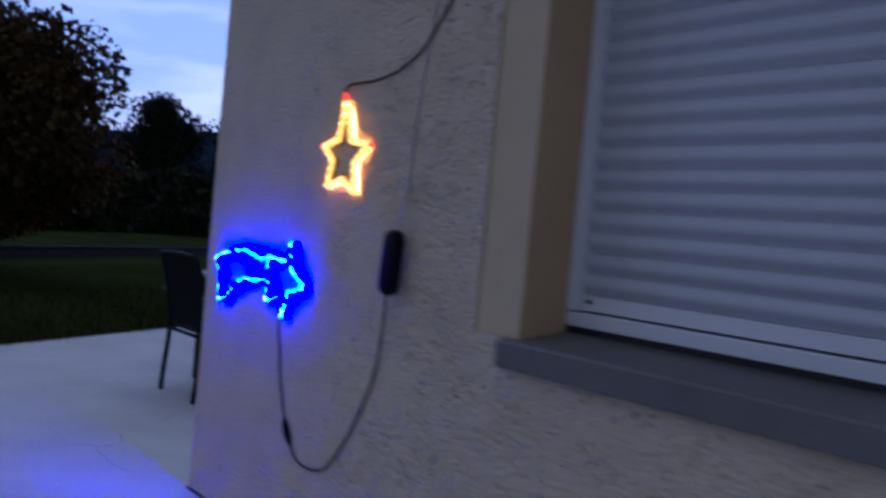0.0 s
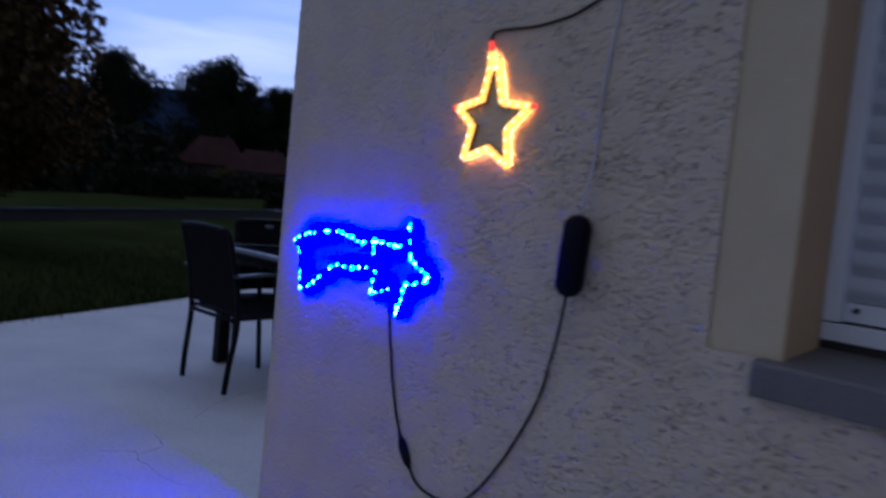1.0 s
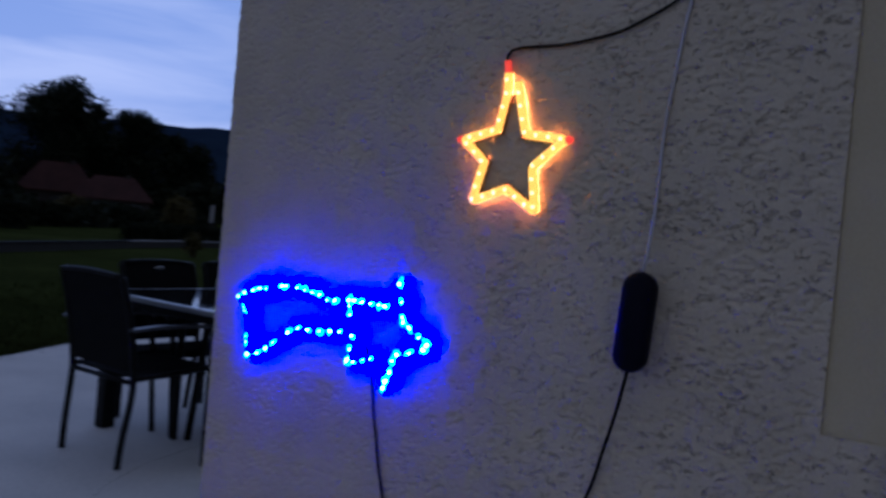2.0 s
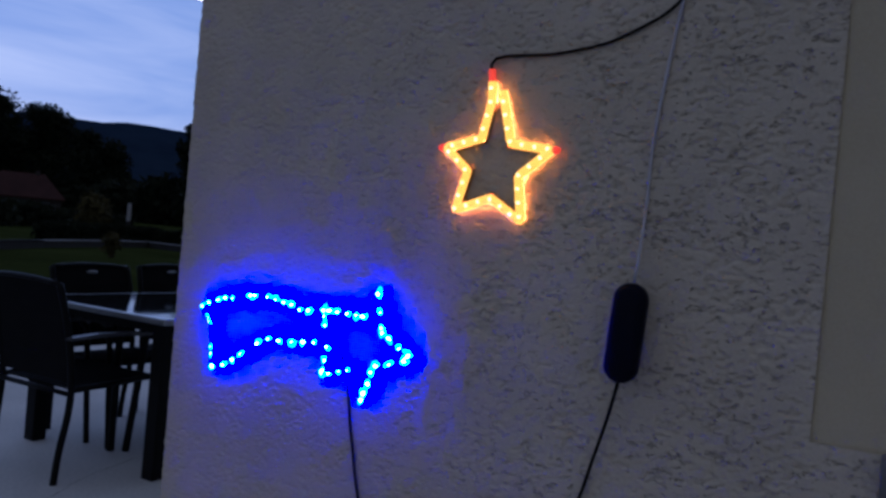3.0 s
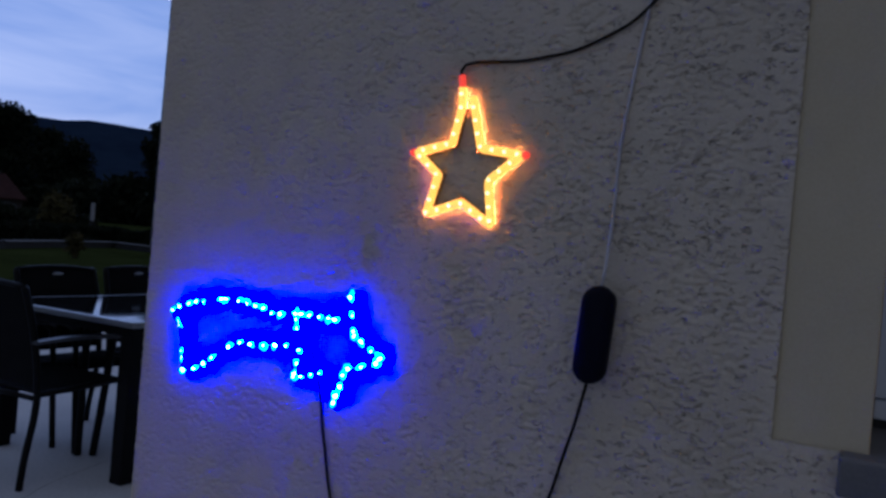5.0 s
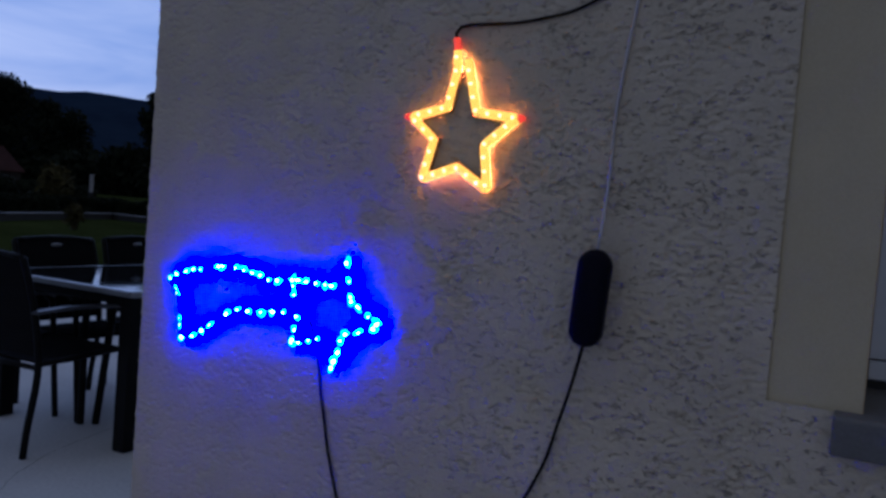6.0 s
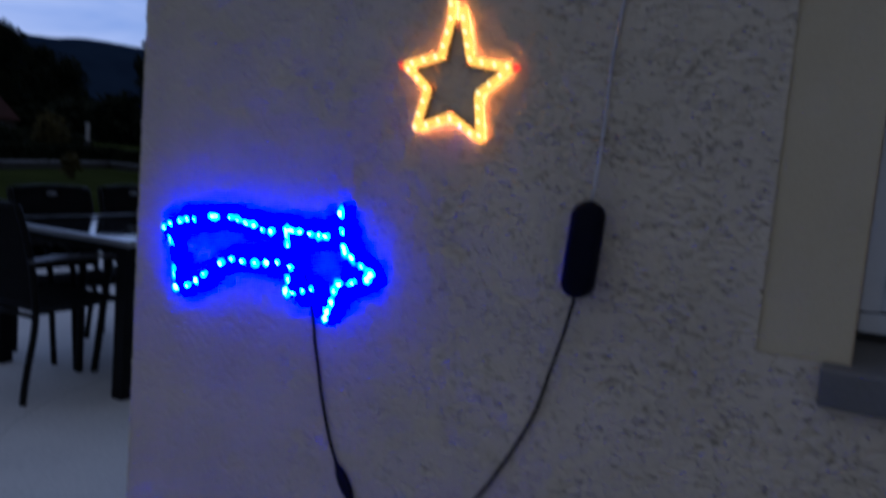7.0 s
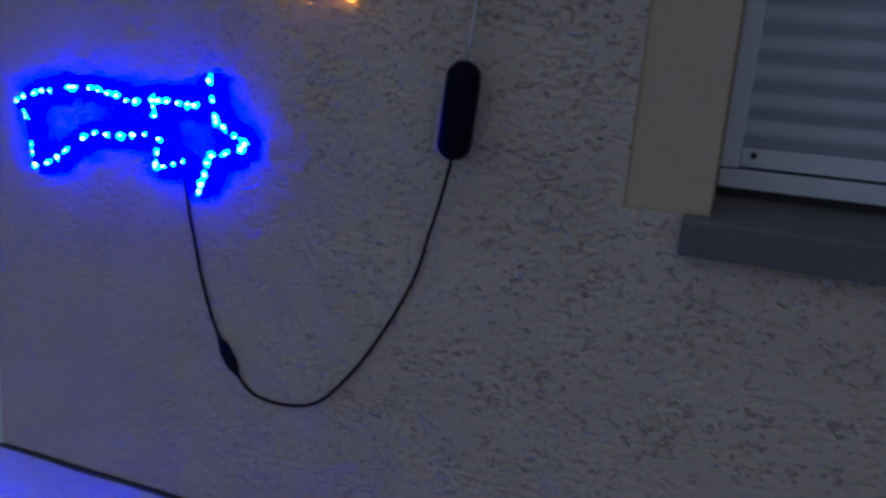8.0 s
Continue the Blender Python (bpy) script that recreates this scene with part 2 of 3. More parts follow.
def smooth_line(pts, step=0.01, closed=False):
    """Points at even steps along a smooth curve through pts."""
    p = [Vector(q) for q in pts]
    n = len(p)
    out = []
    for i in range(n if closed else n - 1):
        a, b = p[i], p[(i + 1) % n]
        z = p[i - 1] if i or closed else a
        c = p[(i + 2) % n] if closed or i + 2 < n else b
        k = max(1, int((b - a).length / step))
        for j in range(k):
            t = j / k
            out.append(0.5 * (2 * a + (b - z) * t + (2 * z - 5 * a + 4 * b - c) * t * t + (3 * a - z - 3 * b + c) * t ** 3))
    if not closed:
        out.append(p[-1])
    return out


def straight_line(pts, step=0.01, closed=False):
    p = [Vector(q) for q in pts]
    out = []
    for i in range(len(p) if closed else len(p) - 1):
        a, b = p[i], p[(i + 1) % len(p)]
        k = max(1, int((b - a).length / step))
        out += [a.lerp(b, j / k) for j in range(k)]
    if not closed:
        out.append(p[-1])
    return out


def add_tube(bm, line, radius, seg=8, closed=False):
    """Sweeps a circle along the line. radius: a number, or one for each point."""
    n = len(line)
    rings = []
    up = Vector((0.31, 0.57, 0.76))
    for i, p in enumerate(line):
        a = line[i - 1] if i or closed else p
        b = line[(i + 1) % n] if closed or i + 1 < n else p
        d = (b - a).normalized() if (b - a).length > 1e-9 else Vector((0, 0, 1))
        u = (up - d * up.dot(d)).normalized()
        v = d.cross(u)
        up = u
        r = radius[i] if isinstance(radius, (list, tuple)) else radius
        rings.append([bm.verts.new(p + r * (math.cos(2 * math.pi * k / seg) * u + math.sin(2 * math.pi * k / seg) * v)) for k in range(seg)])
    for i in range(n if closed else n - 1):
        a, b = rings[i], rings[(i + 1) % n]
        for k in range(seg):
            bm.faces.new((a[k], a[(k + 1) % seg], b[(k + 1) % seg], b[k]))
    if not closed:
        bm.faces.new(rings[0][::-1])
        bm.faces.new(rings[-1])
    return bm


def tube(line, radius, seg=8, closed=False):
    return add_tube(bmesh.new(), line, radius, seg, closed)


def prism(profile, x0, x1):
    """A profile in y and z, drawn out along x."""
    bm = bmesh.new()
    a = [bm.verts.new((x0, y, z)) for y, z in profile]
    b = [bm.verts.new((x1, y, z)) for y, z in profile]
    n = len(profile)
    for i in range(n):
        bm.faces.new((a[i], a[(i + 1) % n], b[(i + 1) % n], b[i]))
    bm.faces.new(a[::-1])
    bm.faces.new(b)
    bmesh.ops.recalc_face_normals(bm, faces=bm.faces)
    return bm


def grid_noise(nx, nz, cx, cz, rng):
    """Smooth noise on an nx by nz grid, with cells of cx by cz grid steps, about 0 to 1."""
    gx, gz = int(nx / cx) + 4, int(nz / cz) + 4
    g = rng.random((gx, gz))
    xs, zs = np.arange(nx) / cx, np.arange(nz) / cz
    xi, zi = xs.astype(int), zs.astype(int)
    fx, fz = (xs - xi)[:, None], (zs - zi)[None, :]
    fx, fz = fx * fx * (3 - 2 * fx), fz * fz * (3 - 2 * fz)
    g00, g10 = g[np.ix_(xi, zi)], g[np.ix_(xi + 1, zi)]
    g01, g11 = g[np.ix_(xi, zi + 1)], g[np.ix_(xi + 1, zi + 1)]
    return (g00 * (1 - fx) + g10 * fx) * (1 - fz) + (g01 * (1 - fx) + g11 * fx) * fz


# ---- ground ----
def ground_sheet():
    bm = bmesh.new()
    n = 40
    radii = [0, 6, 12, 25, 50, 100, 200, 400, 800, 1600, 3000]
    prev = [bm.verts.new((0, 0, -0.06))]
    for r in radii[1:]:
        ring = [bm.verts.new((r * math.cos(2 * math.pi * k / n), r * math.sin(2 * math.pi * k / n), -0.06)) for k in range(n)]
        for k in range(n):
            if len(prev) == 1:
                bm.faces.new((prev[0], ring[k], ring[(k + 1) % n]))
            else:
                bm.faces.new((prev[k], ring[k], ring[(k + 1) % n], prev[(k + 1) % n]))
        prev = ring
    ob = new("ground", mesh_of("ground", bm, M_LAWN))
    return tagged(ob, "dark green mown lawn stretching to the hills", "lawn", kind="structure")


ground_sheet()

# the terrace: a slab with a slanted outer edge
EDGE = [(-2.55, -2.2), (-3.45, -0.1), (-3.83, 0.72), (-4.25, 1.6), (-4.62, 2.3), (-5.4, 3.9), (-6.2, 5.6)]


def terrace():
    bm = bmesh.new()
    outline = [(8.0, -6.0), (8.0, 0.2), (0.2, 0.2), (0.2, 5.6)] + EDGE[::-1] + [(-1.2, -6.0)]
    top = [bm.verts.new((x, y, 0.0)) for x, y in outline]
    low = [bm.verts.new((x, y, -0.14)) for x, y in outline]
    bm.faces.new(top)
    for i in range(len(top)):
        j = (i + 1) % len(top)
        bm.faces.new((top[i], low[i], low[j], top[j]))
    bmesh.ops.recalc_face_normals(bm, faces=bm.faces)
    ob = new("pavement", mesh_of("pavement", bm, M_SLAB))
    tagged(ob, "pale grey concrete terrace slab beside the house", "terrace", kind="structure")
    for line in ([(-0.82, -0.30), (-0.77, -0.216), (-0.716, -0.135), (-0.618, -0.166), (-0.54, -0.155), (-0.456, -0.17), (-0.33, -0.15), (-0.25, -0.098)], [(-0.90, 0.026), (-0.82, 0.015), (-0.724, -0.025), (-0.70, -0.13)], [(-1.036, 0.283), (-1.181, 0.445), (-1.238, 0.533), (-1.349, 0.741), (-1.421, 0.971), (-1.482, 1.181)]):
        rr = random.Random(len(line))
        pts = smooth_line([(x, y, 0.0) for x, y in line], 0.02)
        pts = [p + Vector((rr.uniform(-0.004, 0.004), rr.uniform(-0.004, 0.004), -0.0008)) for p in pts]
        part("crack", tube(pts, [rr.uniform(0.0008, 0.0024) for _ in pts], 6), M_CRACK, ob, "thin dark crack in the concrete")
    return ob


terrace()


def grass_tufts():
    rng = np.random.default_rng(4)
    n = 9000
    seg = rng.integers(0, len(EDGE) - 1, n)
    e = np.array(EDGE)
    f = rng.random((n, 1))
    base = e[seg] * (1 - f) + e[seg + 1] * f
    base = base + np.c_[-(rng.random(n) ** 2.0) * 4.0 - 0.01, rng.normal(0, 0.2, n)]
    ang = rng.random(n) * 6.283
    h = 0.05 + 0.05 * rng.random(n)
    w = 0.004 + 0.004 * rng.random(n)
    dx, dy = np.cos(ang), np.sin(ang)
    z0 = np.full(n, -0.065)
    a = np.c_[base[:, 0] - w * dx, base[:, 1] - w * dy, z0]
    b = np.c_[base[:, 0] + w * dx, base[:, 1] + w * dy, z0]
    c = np.c_[base[:, 0] - dy * 0.03 * rng.random(n), base[:, 1] + dx * 0.03 * rng.random(n), z0 + h]
    v = np.stack([a, b, c], 1).reshape(-1, 3)
    me = bpy.data.meshes.new("grass")
    me.from_pydata(v.tolist(), [], np.arange(3 * n).reshape(-1, 3).tolist())
    me.materials.append(M_GRASS)
    tagged(new("grass", me), "short dark lawn grass along the terrace edge", "grass", kind="stuff")


grass_tufts()

# ---- the house ----
WIN_L, WIN_R, WIN_B, WIN_T = 1.768, 3.168, 0.89, 2.15
BAND_L, BAND_B = 1.614, 0.905
# includes an unseen upper storey, added to block sky light from the terrace
WALL_H = 5.4


def south_wall():
    bm = bmesh.new()
    for x0, x1, z0, z1 in ((0.004, WIN_L, -0.1, WALL_H), (WIN_R, 7.0, -0.1, WALL_H), (WIN_L, WIN_R, -0.1, WIN_B), (WIN_L, WIN_R, WIN_T, WALL_H)):
        add_box(bm, x0, x1, 0.004, 0.30, z0, z1)
    wall = tagged(new("wall_south", mesh_of("wall_south", bm, M_SMOOTH)), "cream house wall with rough trowelled render", "wall", kind="structure")
    # the coat of rough render: a fine relief on the part beside and below the window
    rng = np.random.default_rng(7)
    dx, dz = 0.0036, 0.0030
    nx, nz = int(2.7 / dx) + 1, int(2.05 / dz) + 1
    a = grid_noise(nx, nz, 3.2, 2.3, rng)
    b = grid_noise(nx, nz, 1.8, 1.6, rng)
    c = grid_noise(nx, nz, 10, 9, rng)
    d = grid_noise(nx, nz, 115, 100, rng)
    e = grid_noise(nx, nz, 33, 30, rng)
    relief = 0.55 * a + 0.36 * b + 0.30 * (c - 0.5) + 0.25 * (e - 0.5)
    pits = np.clip((0.36 - relief) / 0.15, 0, 1)
    # trowelled smoother towards the house corner
    rough = (0.50 + 0.60 * np.clip((np.arange(nx) * dx - 0.35) / 0.85, 0, 1))[:, None]
    height = 0.0052 + rough * (-0.0029 * pits + 0.0006 * a + 0.0006 * b + 0.0005 * c) + 0.0016 * (d - 0.5)
    xs, zs = np.arange(nx) * dx, 0.014 + np.arange(nz) * dz
    X, Z = np.meshgrid(xs, zs, indexing="ij")
    # the house corner is rounded off and a little ragged
    rag = grid_noise(nx, nz, 5, 4, rng) * 0.005
    Y = -height + np.where(X < 0.012, (0.012 - X) ** 2 * 60.0, 0.0)
    X = X + np.where(X < 0.02, -rag + 0.002, 0.0)
    verts = np.stack([X, Y, Z], -1).reshape(-1, 3)
    i, k = np.meshgrid(np.arange(nx - 1), np.arange(nz - 1), indexing="ij")
    cx, cz = xs[:-1][:, None] + dx / 2, zs[:-1][None, :] + dz / 2
    ragged = 0.0
    hole = ((cx > BAND_L + ragged) & (cz > BAND_B + 0.001 * np.sin(cx * 60))) | ((cx > WIN_L - 0.03) & (cz > 0.86))
    keep = ~hole
    q = np.stack([i * nz + k, (i + 1) * nz + k, (i + 1) * nz + k + 1, i * nz + k + 1], -1)[keep]
    me = bpy.data.meshes.new("render_coat")
    me.from_pydata(verts.tolist(), [], q.tolist())
    me.polygons.foreach_set("use_smooth", [True] * len(me.polygons))
    me.materials.append(M_RENDER)
    coat = new("render_coat", me)
    coat.parent = wall
    part("render_coat", box(2.7, 7.0, -0.004, 0.0, 0.014, 0.86), M_RENDER, wall)
    part("render_coat", box(3.35, 7.0, -0.004, 0.0, 0.86, WALL_H), M_RENDER, wall)
    part("render_coat", box(0.0, BAND_L, -0.004, 0.0, 2.06, WALL_H), M_RENDER, wall)
    part("render_coat", box(BAND_L, 3.35, -0.004, 0.0, 2.32, WALL_H), M_RENDER, wall)
    part("smooth_band", box(BAND_L - 0.012, WIN_L, -0.0012, 0.004, BAND_B - 0.02, 2.32, 0.001), M_SMOOTH, wall, "smooth beige painted band round the window")
    part("smooth_band", box(WIN_R, 3.36, -0.0012, 0.004, BAND_B - 0.02, 2.32, 0.001), M_SMOOTH, wall, "smooth beige painted band round the window")
    part("smooth_band", box(WIN_L, WIN_R, -0.0012, 0.004, WIN_T, 2.32, 0.001), M_SMOOTH, wall, "smooth beige painted band round the window")
    # reveal lining: its browner colour holds the dim warm light falling there
    for b in ((WIN_L - 0.0005, WIN_L + 0.0015, 0.0, 0.168, 0.905, WIN_T), (WIN_R - 0.0015, WIN_R + 0.0005, 0.0, 0.168, 0.905, WIN_T), (WIN_L + 0.002, WIN_R - 0.002, 0.0, 0.168, WIN_T - 0.0015, WIN_T + 0.0005)):
        part("reveal", box(*b), M_REVEAL, wall, "window reveal with dim warm light in its ochre colour")
    return wall


south_wall()
tagged(new("trim", mesh_of("trim", tube(smooth_line([(-0.004 + 0.14 * i, -0.004 + 0.003 * math.sin(i * 2.3), -0.001) for i in range(36)], 0.03), 0.0085, 6), M_BLACK)), "black sealing joint along the foot of the wall", "joint", kind="structure")
for nm, b in (("wall_west", (0.0, 0.3, 0.302, 8.0, -0.1, WALL_H)), ("wall_north", (0.302, 7.0, 7.7, 8.0, -0.1, WALL_H)), ("wall_east", (6.7, 7.0, 0.302, 7.698, -0.1, WALL_H))):
    tagged(new(nm, mesh_of(nm, box(*b), M_PLASTER)), "plain cream rendered house wall", "wall", kind="structure")
tagged(new("ceiling", mesh_of("ceiling", box(0.0, 7.0, 0.0, 8.0, WALL_H + 0.002, WALL_H + 0.2), M_PLASTER)), "plain slab closing the house above", "ceiling", kind="structure")


def window():
    win = thing("window_1", "window closed by a white roller shutter", "window", kind="structure")
    # sill: front edge proud of the wall, top falling outwards
    sill = part("window_sill", prism([(-0.036, 0.834), (-0.036, 0.899), (-0.031, 0.904), (0.20, 0.928), (0.20, 0.86), (0.0045, 0.86), (0.0045, 0.834)], 1.724, 3.212), M_SILL, win, "grey concrete window sill")
    md = sill.modifiers.new("edge", "BEVEL")
    md.width, md.segments, md.limit_method = 0.004, 2, "ANGLE"
    # solid black bar fills in the shade of the gap below the rail
    part("gap_shade_bar", box(WIN_L, WIN_R, 0.178, 0.24, 0.921, 0.944), M_BLACK, win, "black bar for the shaded gap under the frame")
    part("bottom_rail", box(WIN_L + 0.003, WIN_R - 0.003, 0.168, 0.235, 0.944, 0.981, 0.003), M_PVC, win, "white plastic bottom rail")
    for x0, x1 in ((WIN_L + 0.002, WIN_L + 0.038), (WIN_R - 0.038, WIN_R - 0.002)):
        g = part("guide_rail", box(x0, x1, 0.166, 0.235, 0.984, WIN_T, 0.003), M_PVC, win, "white plastic shutter guide rail")
    part("backing", box(WIN_L, WIN_R, 0.262, 0.275, 0.93, WIN_T), M_BLACK, win)
    # lowest lath with its stop screws
    bar = part("bottom_lath", box(WIN_L + 0.039, WIN_R - 0.039, 0.186, 0.205, 0.987, 1.026, 0.002), M_PVC, win, "white end lath of the shutter")
    for x in (WIN_L + 0.062, WIN_R - 0.062):
        bm = bmesh.new()
        bmesh.ops.create_cone(bm, cap_ends=True, segments=16, radius1=0.0065, radius2=0.005, depth=0.012, matrix=pose(x, 0.181, 1.011, 90))
        part("stop_screw", bm, M_BLACK, bar, "black rubber stop")
    # slats: bowed laths that hook into one another
    pitch = 0.0545
    prof = []
    for i in range(11):
        u = i / 10
        prof.append((0.1935 - 0.0105 * (0.5 - 0.5 * math.cos(2 * math.pi * u)) ** 0.8, 0.0003 + (pitch - 0.0008) * u))
    prof += [(0.200, pitch - 0.0005), (0.200, 0.0003)]
    me = mesh_of("slat", prism(prof, WIN_L + 0.03, WIN_R - 0.03), M_SLAT)
    k = 0
    z = 1.0275
    while z < WIN_T:
        s = new("slat", me)
        s.parent = win
        s.location = (0, 0.0012 * math.sin(k * 1.7), z)
        z += pitch
        k += 1


window()


# ---- lights hung on the wall ----
def bead_mesh(name, r, mat):
    bm = bmesh.new()
    bmesh.ops.create_icosphere(bm, subdivisions=1, radius=r)
    return mesh_of(name, bm, mat, True)


def along(line, step, closed=False):
    out, left = [], step * 0.5
    pts = line + ([line[0]] if closed else [])
    for a, b in zip(pts[:-1], pts[1:]):
        d = (b - a).length
        while left <= d:
            out.append(a.lerp(b, left / d))
            left += step
        left -= d
    return out


def amber_star():
    star = thing("star_light", "glowing amber star of bent light tube hung on the wall", "light")
    pts = [(0.934, 1.545), (0.938, 1.505), (0.920, 1.423), (0.832, 1.402), (0.893, 1.353), (0.869, 1.266), (0.954, 1.296), (1.029, 1.250), (1.014, 1.345), (1.086, 1.402), (0.990, 1.414), (0.961, 1.525)]
    line = straight_line([(x, -0.018, z) for x, z in pts], 0.006)
    # bends of the tube are rounded
    for _ in range(2):
        line = [line[0]] + [(line[i - 1] + line[i] * 2 + line[i + 1]) / 4 for i in range(1, len(line) - 1)] + [line[-1]]
    part("light_tube", tube(line, 0.0100, 8), M_AMBER, star, "amber glowing tube", True)
    # hidden emitter added behind the tube to strengthen the amber wall glow
    rear = [p + Vector((0, 0.0098, 0)) for p in line]
    part("wall_glow_helper", tube(rear, 0.0030, 6), M_AMBER_STRIP, star, "hidden amber strip added to light the wall", True)
    # flat strip along the tube's inner side, which carries it
    inner = [(0.9455, 1.500), (0.930, 1.416), (0.853, 1.394), (0.904, 1.3555), (0.885, 1.283), (0.954, 1.308), (1.0155, 1.271), (1.0025, 1.3475), (1.064, 1.394), (0.981, 1.4045), (0.958, 1.500)]
    bm = bmesh.new()
    for (x0, z0), (x1, z1) in zip(inner[:-1], inner[1:]):
        d = math.hypot(x1 - x0, z1 - z0)
        ux, uz = (x1 - x0) / d, (z1 - z0) / d
        nx, nz = -uz * 0.0009, ux * 0.0009
        cs = [(x0 - nx, z0 - nz), (x1 - nx, z1 - nz), (x1 + nx, z1 + nz), (x0 + nx, z0 + nz)]
        back = [bm.verts.new((x, -0.0060, z)) for x, z in cs]
        front = [bm.verts.new((x, -0.018, z)) for x, z in cs]
        bm.faces.new(front)
        bm.faces.new(back[::-1])
        for i in range(4):
            j = (i + 1) % 4
            bm.faces.new((front[i], back[i], back[j], front[j]))
    bmesh.ops.recalc_face_normals(bm, faces=bm.faces)
    part("frame", bm, M_FRAME, star, "thin flat frame strip")
    me = bead_mesh("led", 0.0062, M_AMBER_LED)
    for p in along(line, 0.0295):
        o = new("led", me)
        o.parent = star
        o.location = p + Vector((0, -0.0064, 0))
    part("end_cap", tube([Vector((0.934, -0.018, 1.543)), Vector((0.929, -0.017, 1.572))], 0.0075, 10), M_REDCAP, star, "red glowing end cap")
    # red glow at the two side tips, added as small emitting beads
    for x in (0.8245, 1.0935):
        part("tip_glow", tube([Vector((x - 0.009, -0.018, 1.402)), Vector((x, -0.018, 1.402)), Vector((x + 0.009, -0.018, 1.402))], [0.005, 0.0088, 0.005], 10), M_REDCAP, star, "red glow added at the star tip", True)
    cable = [(0.929, -0.017, 1.570), (0.926, -0.016, 1.583), (0.934, -0.012, 1.597), (0.957, -0.011, 1.6015), (1.056, -0.011, 1.601), (1.12, -0.011, 1.608), (1.18, -0.011, 1.619), (1.236, -0.011, 1.641), (1.290, -0.011, 1.669), (1.326, -0.012, 1.700), (1.368, -0.012, 1.748), (1.407, -0.012, 1.801), (1.45, -0.012, 1.88), (1.50, -0.010, 2.02), (1.53, -0.008, 2.2)]
    part("cable", tube(smooth_line(cable, 0.012), 0.0034, 8), M_CABLE, star, "thin black cable", True)


amber_star()


def blue_comet():
    comet = thing("comet_light", "glowing blue shooting star of light tube on the wall", "light")
    head = [(0.694, 1.068), (0.709, 0.977), (0.801, 0.925), (0.696, 0.894), (0.669, 0.810), (0.628, 0.875), (0.545, 0.851), (0.562, 0.933), (0.533, 1.007), (0.662, 1.003)]
    top = [(0.532, 1.001), (0.476, 0.998), (0.432, 1.006), (0.380, 1.016), (0.311, 1.014), (0.244, 1.003), (0.202, 0.994), (0.140, 0.974), (0.130, 0.962)]
    end = [(0.130, 0.962), (0.162, 0.930), (0.176, 0.865), (0.183, 0.817)]
    low = [(0.183, 0.817), (0.221, 0.824), (0.250, 0.840), (0.285, 0.866), (0.350, 0.904), (0.396, 0.914), (0.466, 0.918), (0.508, 0.924), (0.557, 0.921)]
    star = straight_line([(x, -0.020, z) for x, z in head], 0.006, True)
    part("light_tube", tube(star, 0.0070, 8, True), M_BLUE, comet, "blue glowing tube", True)
    tail = smooth_line([(x, -0.020, z) for x, z in top + end[1:] + low[1:]], 0.006)
    part("light_tube", tube(tail, 0.0070, 8), M_BLUE, comet, "blue glowing tube", True)
    # hidden emitter added on the tube's back, to cast the blue wall glow
    for line, closed in ((star, True), (tail, False)):
        part("wall_glow_helper", tube([p + Vector((0, 0.0078, 0)) for p in line], 0.0030, 6, closed), M_BLUE_STRIP, comet, "hidden blue strip added to light the wall", True)
    # where the lights burn: stretch, first and last light as shares of its length, how many, and their size
    runs = [
        (head[0:2], 0.12, 0.92, 3, 1.1), (head[1:3], 0.10, 0.78, 4, 1.15), (head[2:4], 0.25, 0.92, 3, 1.15), (head[3:5], 0.25, 0.97, 4, 1.2),
        (head[5:7], 0.10, 0.95, 4, 1.0), (head[6:8], 0.20, 0.80, 3, 1.1), (head[7:9], 0.55, 0.98, 3, 0.95), (head[8:10], 0.06, 0.95, 6, 1.2),
        (top, 0.10, 0.42, 6, 1.15), (top, 0.53, 0.57, 2, 1.15), (top, 0.71, 0.98, 5, 1.05),
        (end, 0.22, 0.30, 2, 0.75), (end, 0.68, 0.80, 2, 0.75), (low, 0.01, 0.28, 4, 1.25), (low, 0.44, 0.90, 6, 1.2),
    ]
    rng = random.Random(5)
    chip, glare = bead_mesh("led", 0.0049, M_BLUE_LED), bead_mesh("glare", 0.0094, M_BLUE_GLARE)
    # back faces are black, added to keep these lights off the wall
    for me in (chip, glare):
        me.materials.append(M_BLACK)
        me.polygons.foreach_set("material_index", [1 if f.normal.y > -0.12 else 0 for f in me.polygons])
    for pts, first, last, n, size in runs:
        line = smooth_line([(x, -0.020, z) for x, z in pts], 0.003)
        for k in range(n):
            u = first + (last - first) * k / max(1, n - 1)
            at = line[min(len(line) - 1, int(u * (len(line) - 1)))]
            nxt = line[min(len(line) - 1, int(u * (len(line) - 1)) + 3)]
            prv = line[max(0, int(u * (len(line) - 1)) - 3)]
            tilt = math.atan2(nxt.z - prv.z, nxt.x - prv.x)
            # a glowing cyan blob on the tube's front imitates glare round the bright chip
            o = new("glare", glare)
            o.parent = comet
            o.location = at + Vector((rng.uniform(-0.004, 0.004), -0.0062, rng.uniform(-0.004, 0.004)))
            o.rotation_euler = (0, -tilt + rng.uniform(-0.5, 0.5), 0)
            o.scale = (size * rng.uniform(0.7, 1.75), 0.45, size * rng.uniform(0.6, 1.25))
            if rng.random() < 0.6:
                o = new("glare", glare)
                o.parent = comet
                o.location = at + Vector((rng.uniform(-0.008, 0.008), -0.0060, rng.uniform(-0.008, 0.008)))
                o.rotation_euler = (0, rng.uniform(-1.5, 1.5), 0)
                o.scale = (size * rng.uniform(0.5, 1.0), 0.4, size * rng.uniform(0.4, 0.7))
            c = new("led", chip)
            c.parent = comet
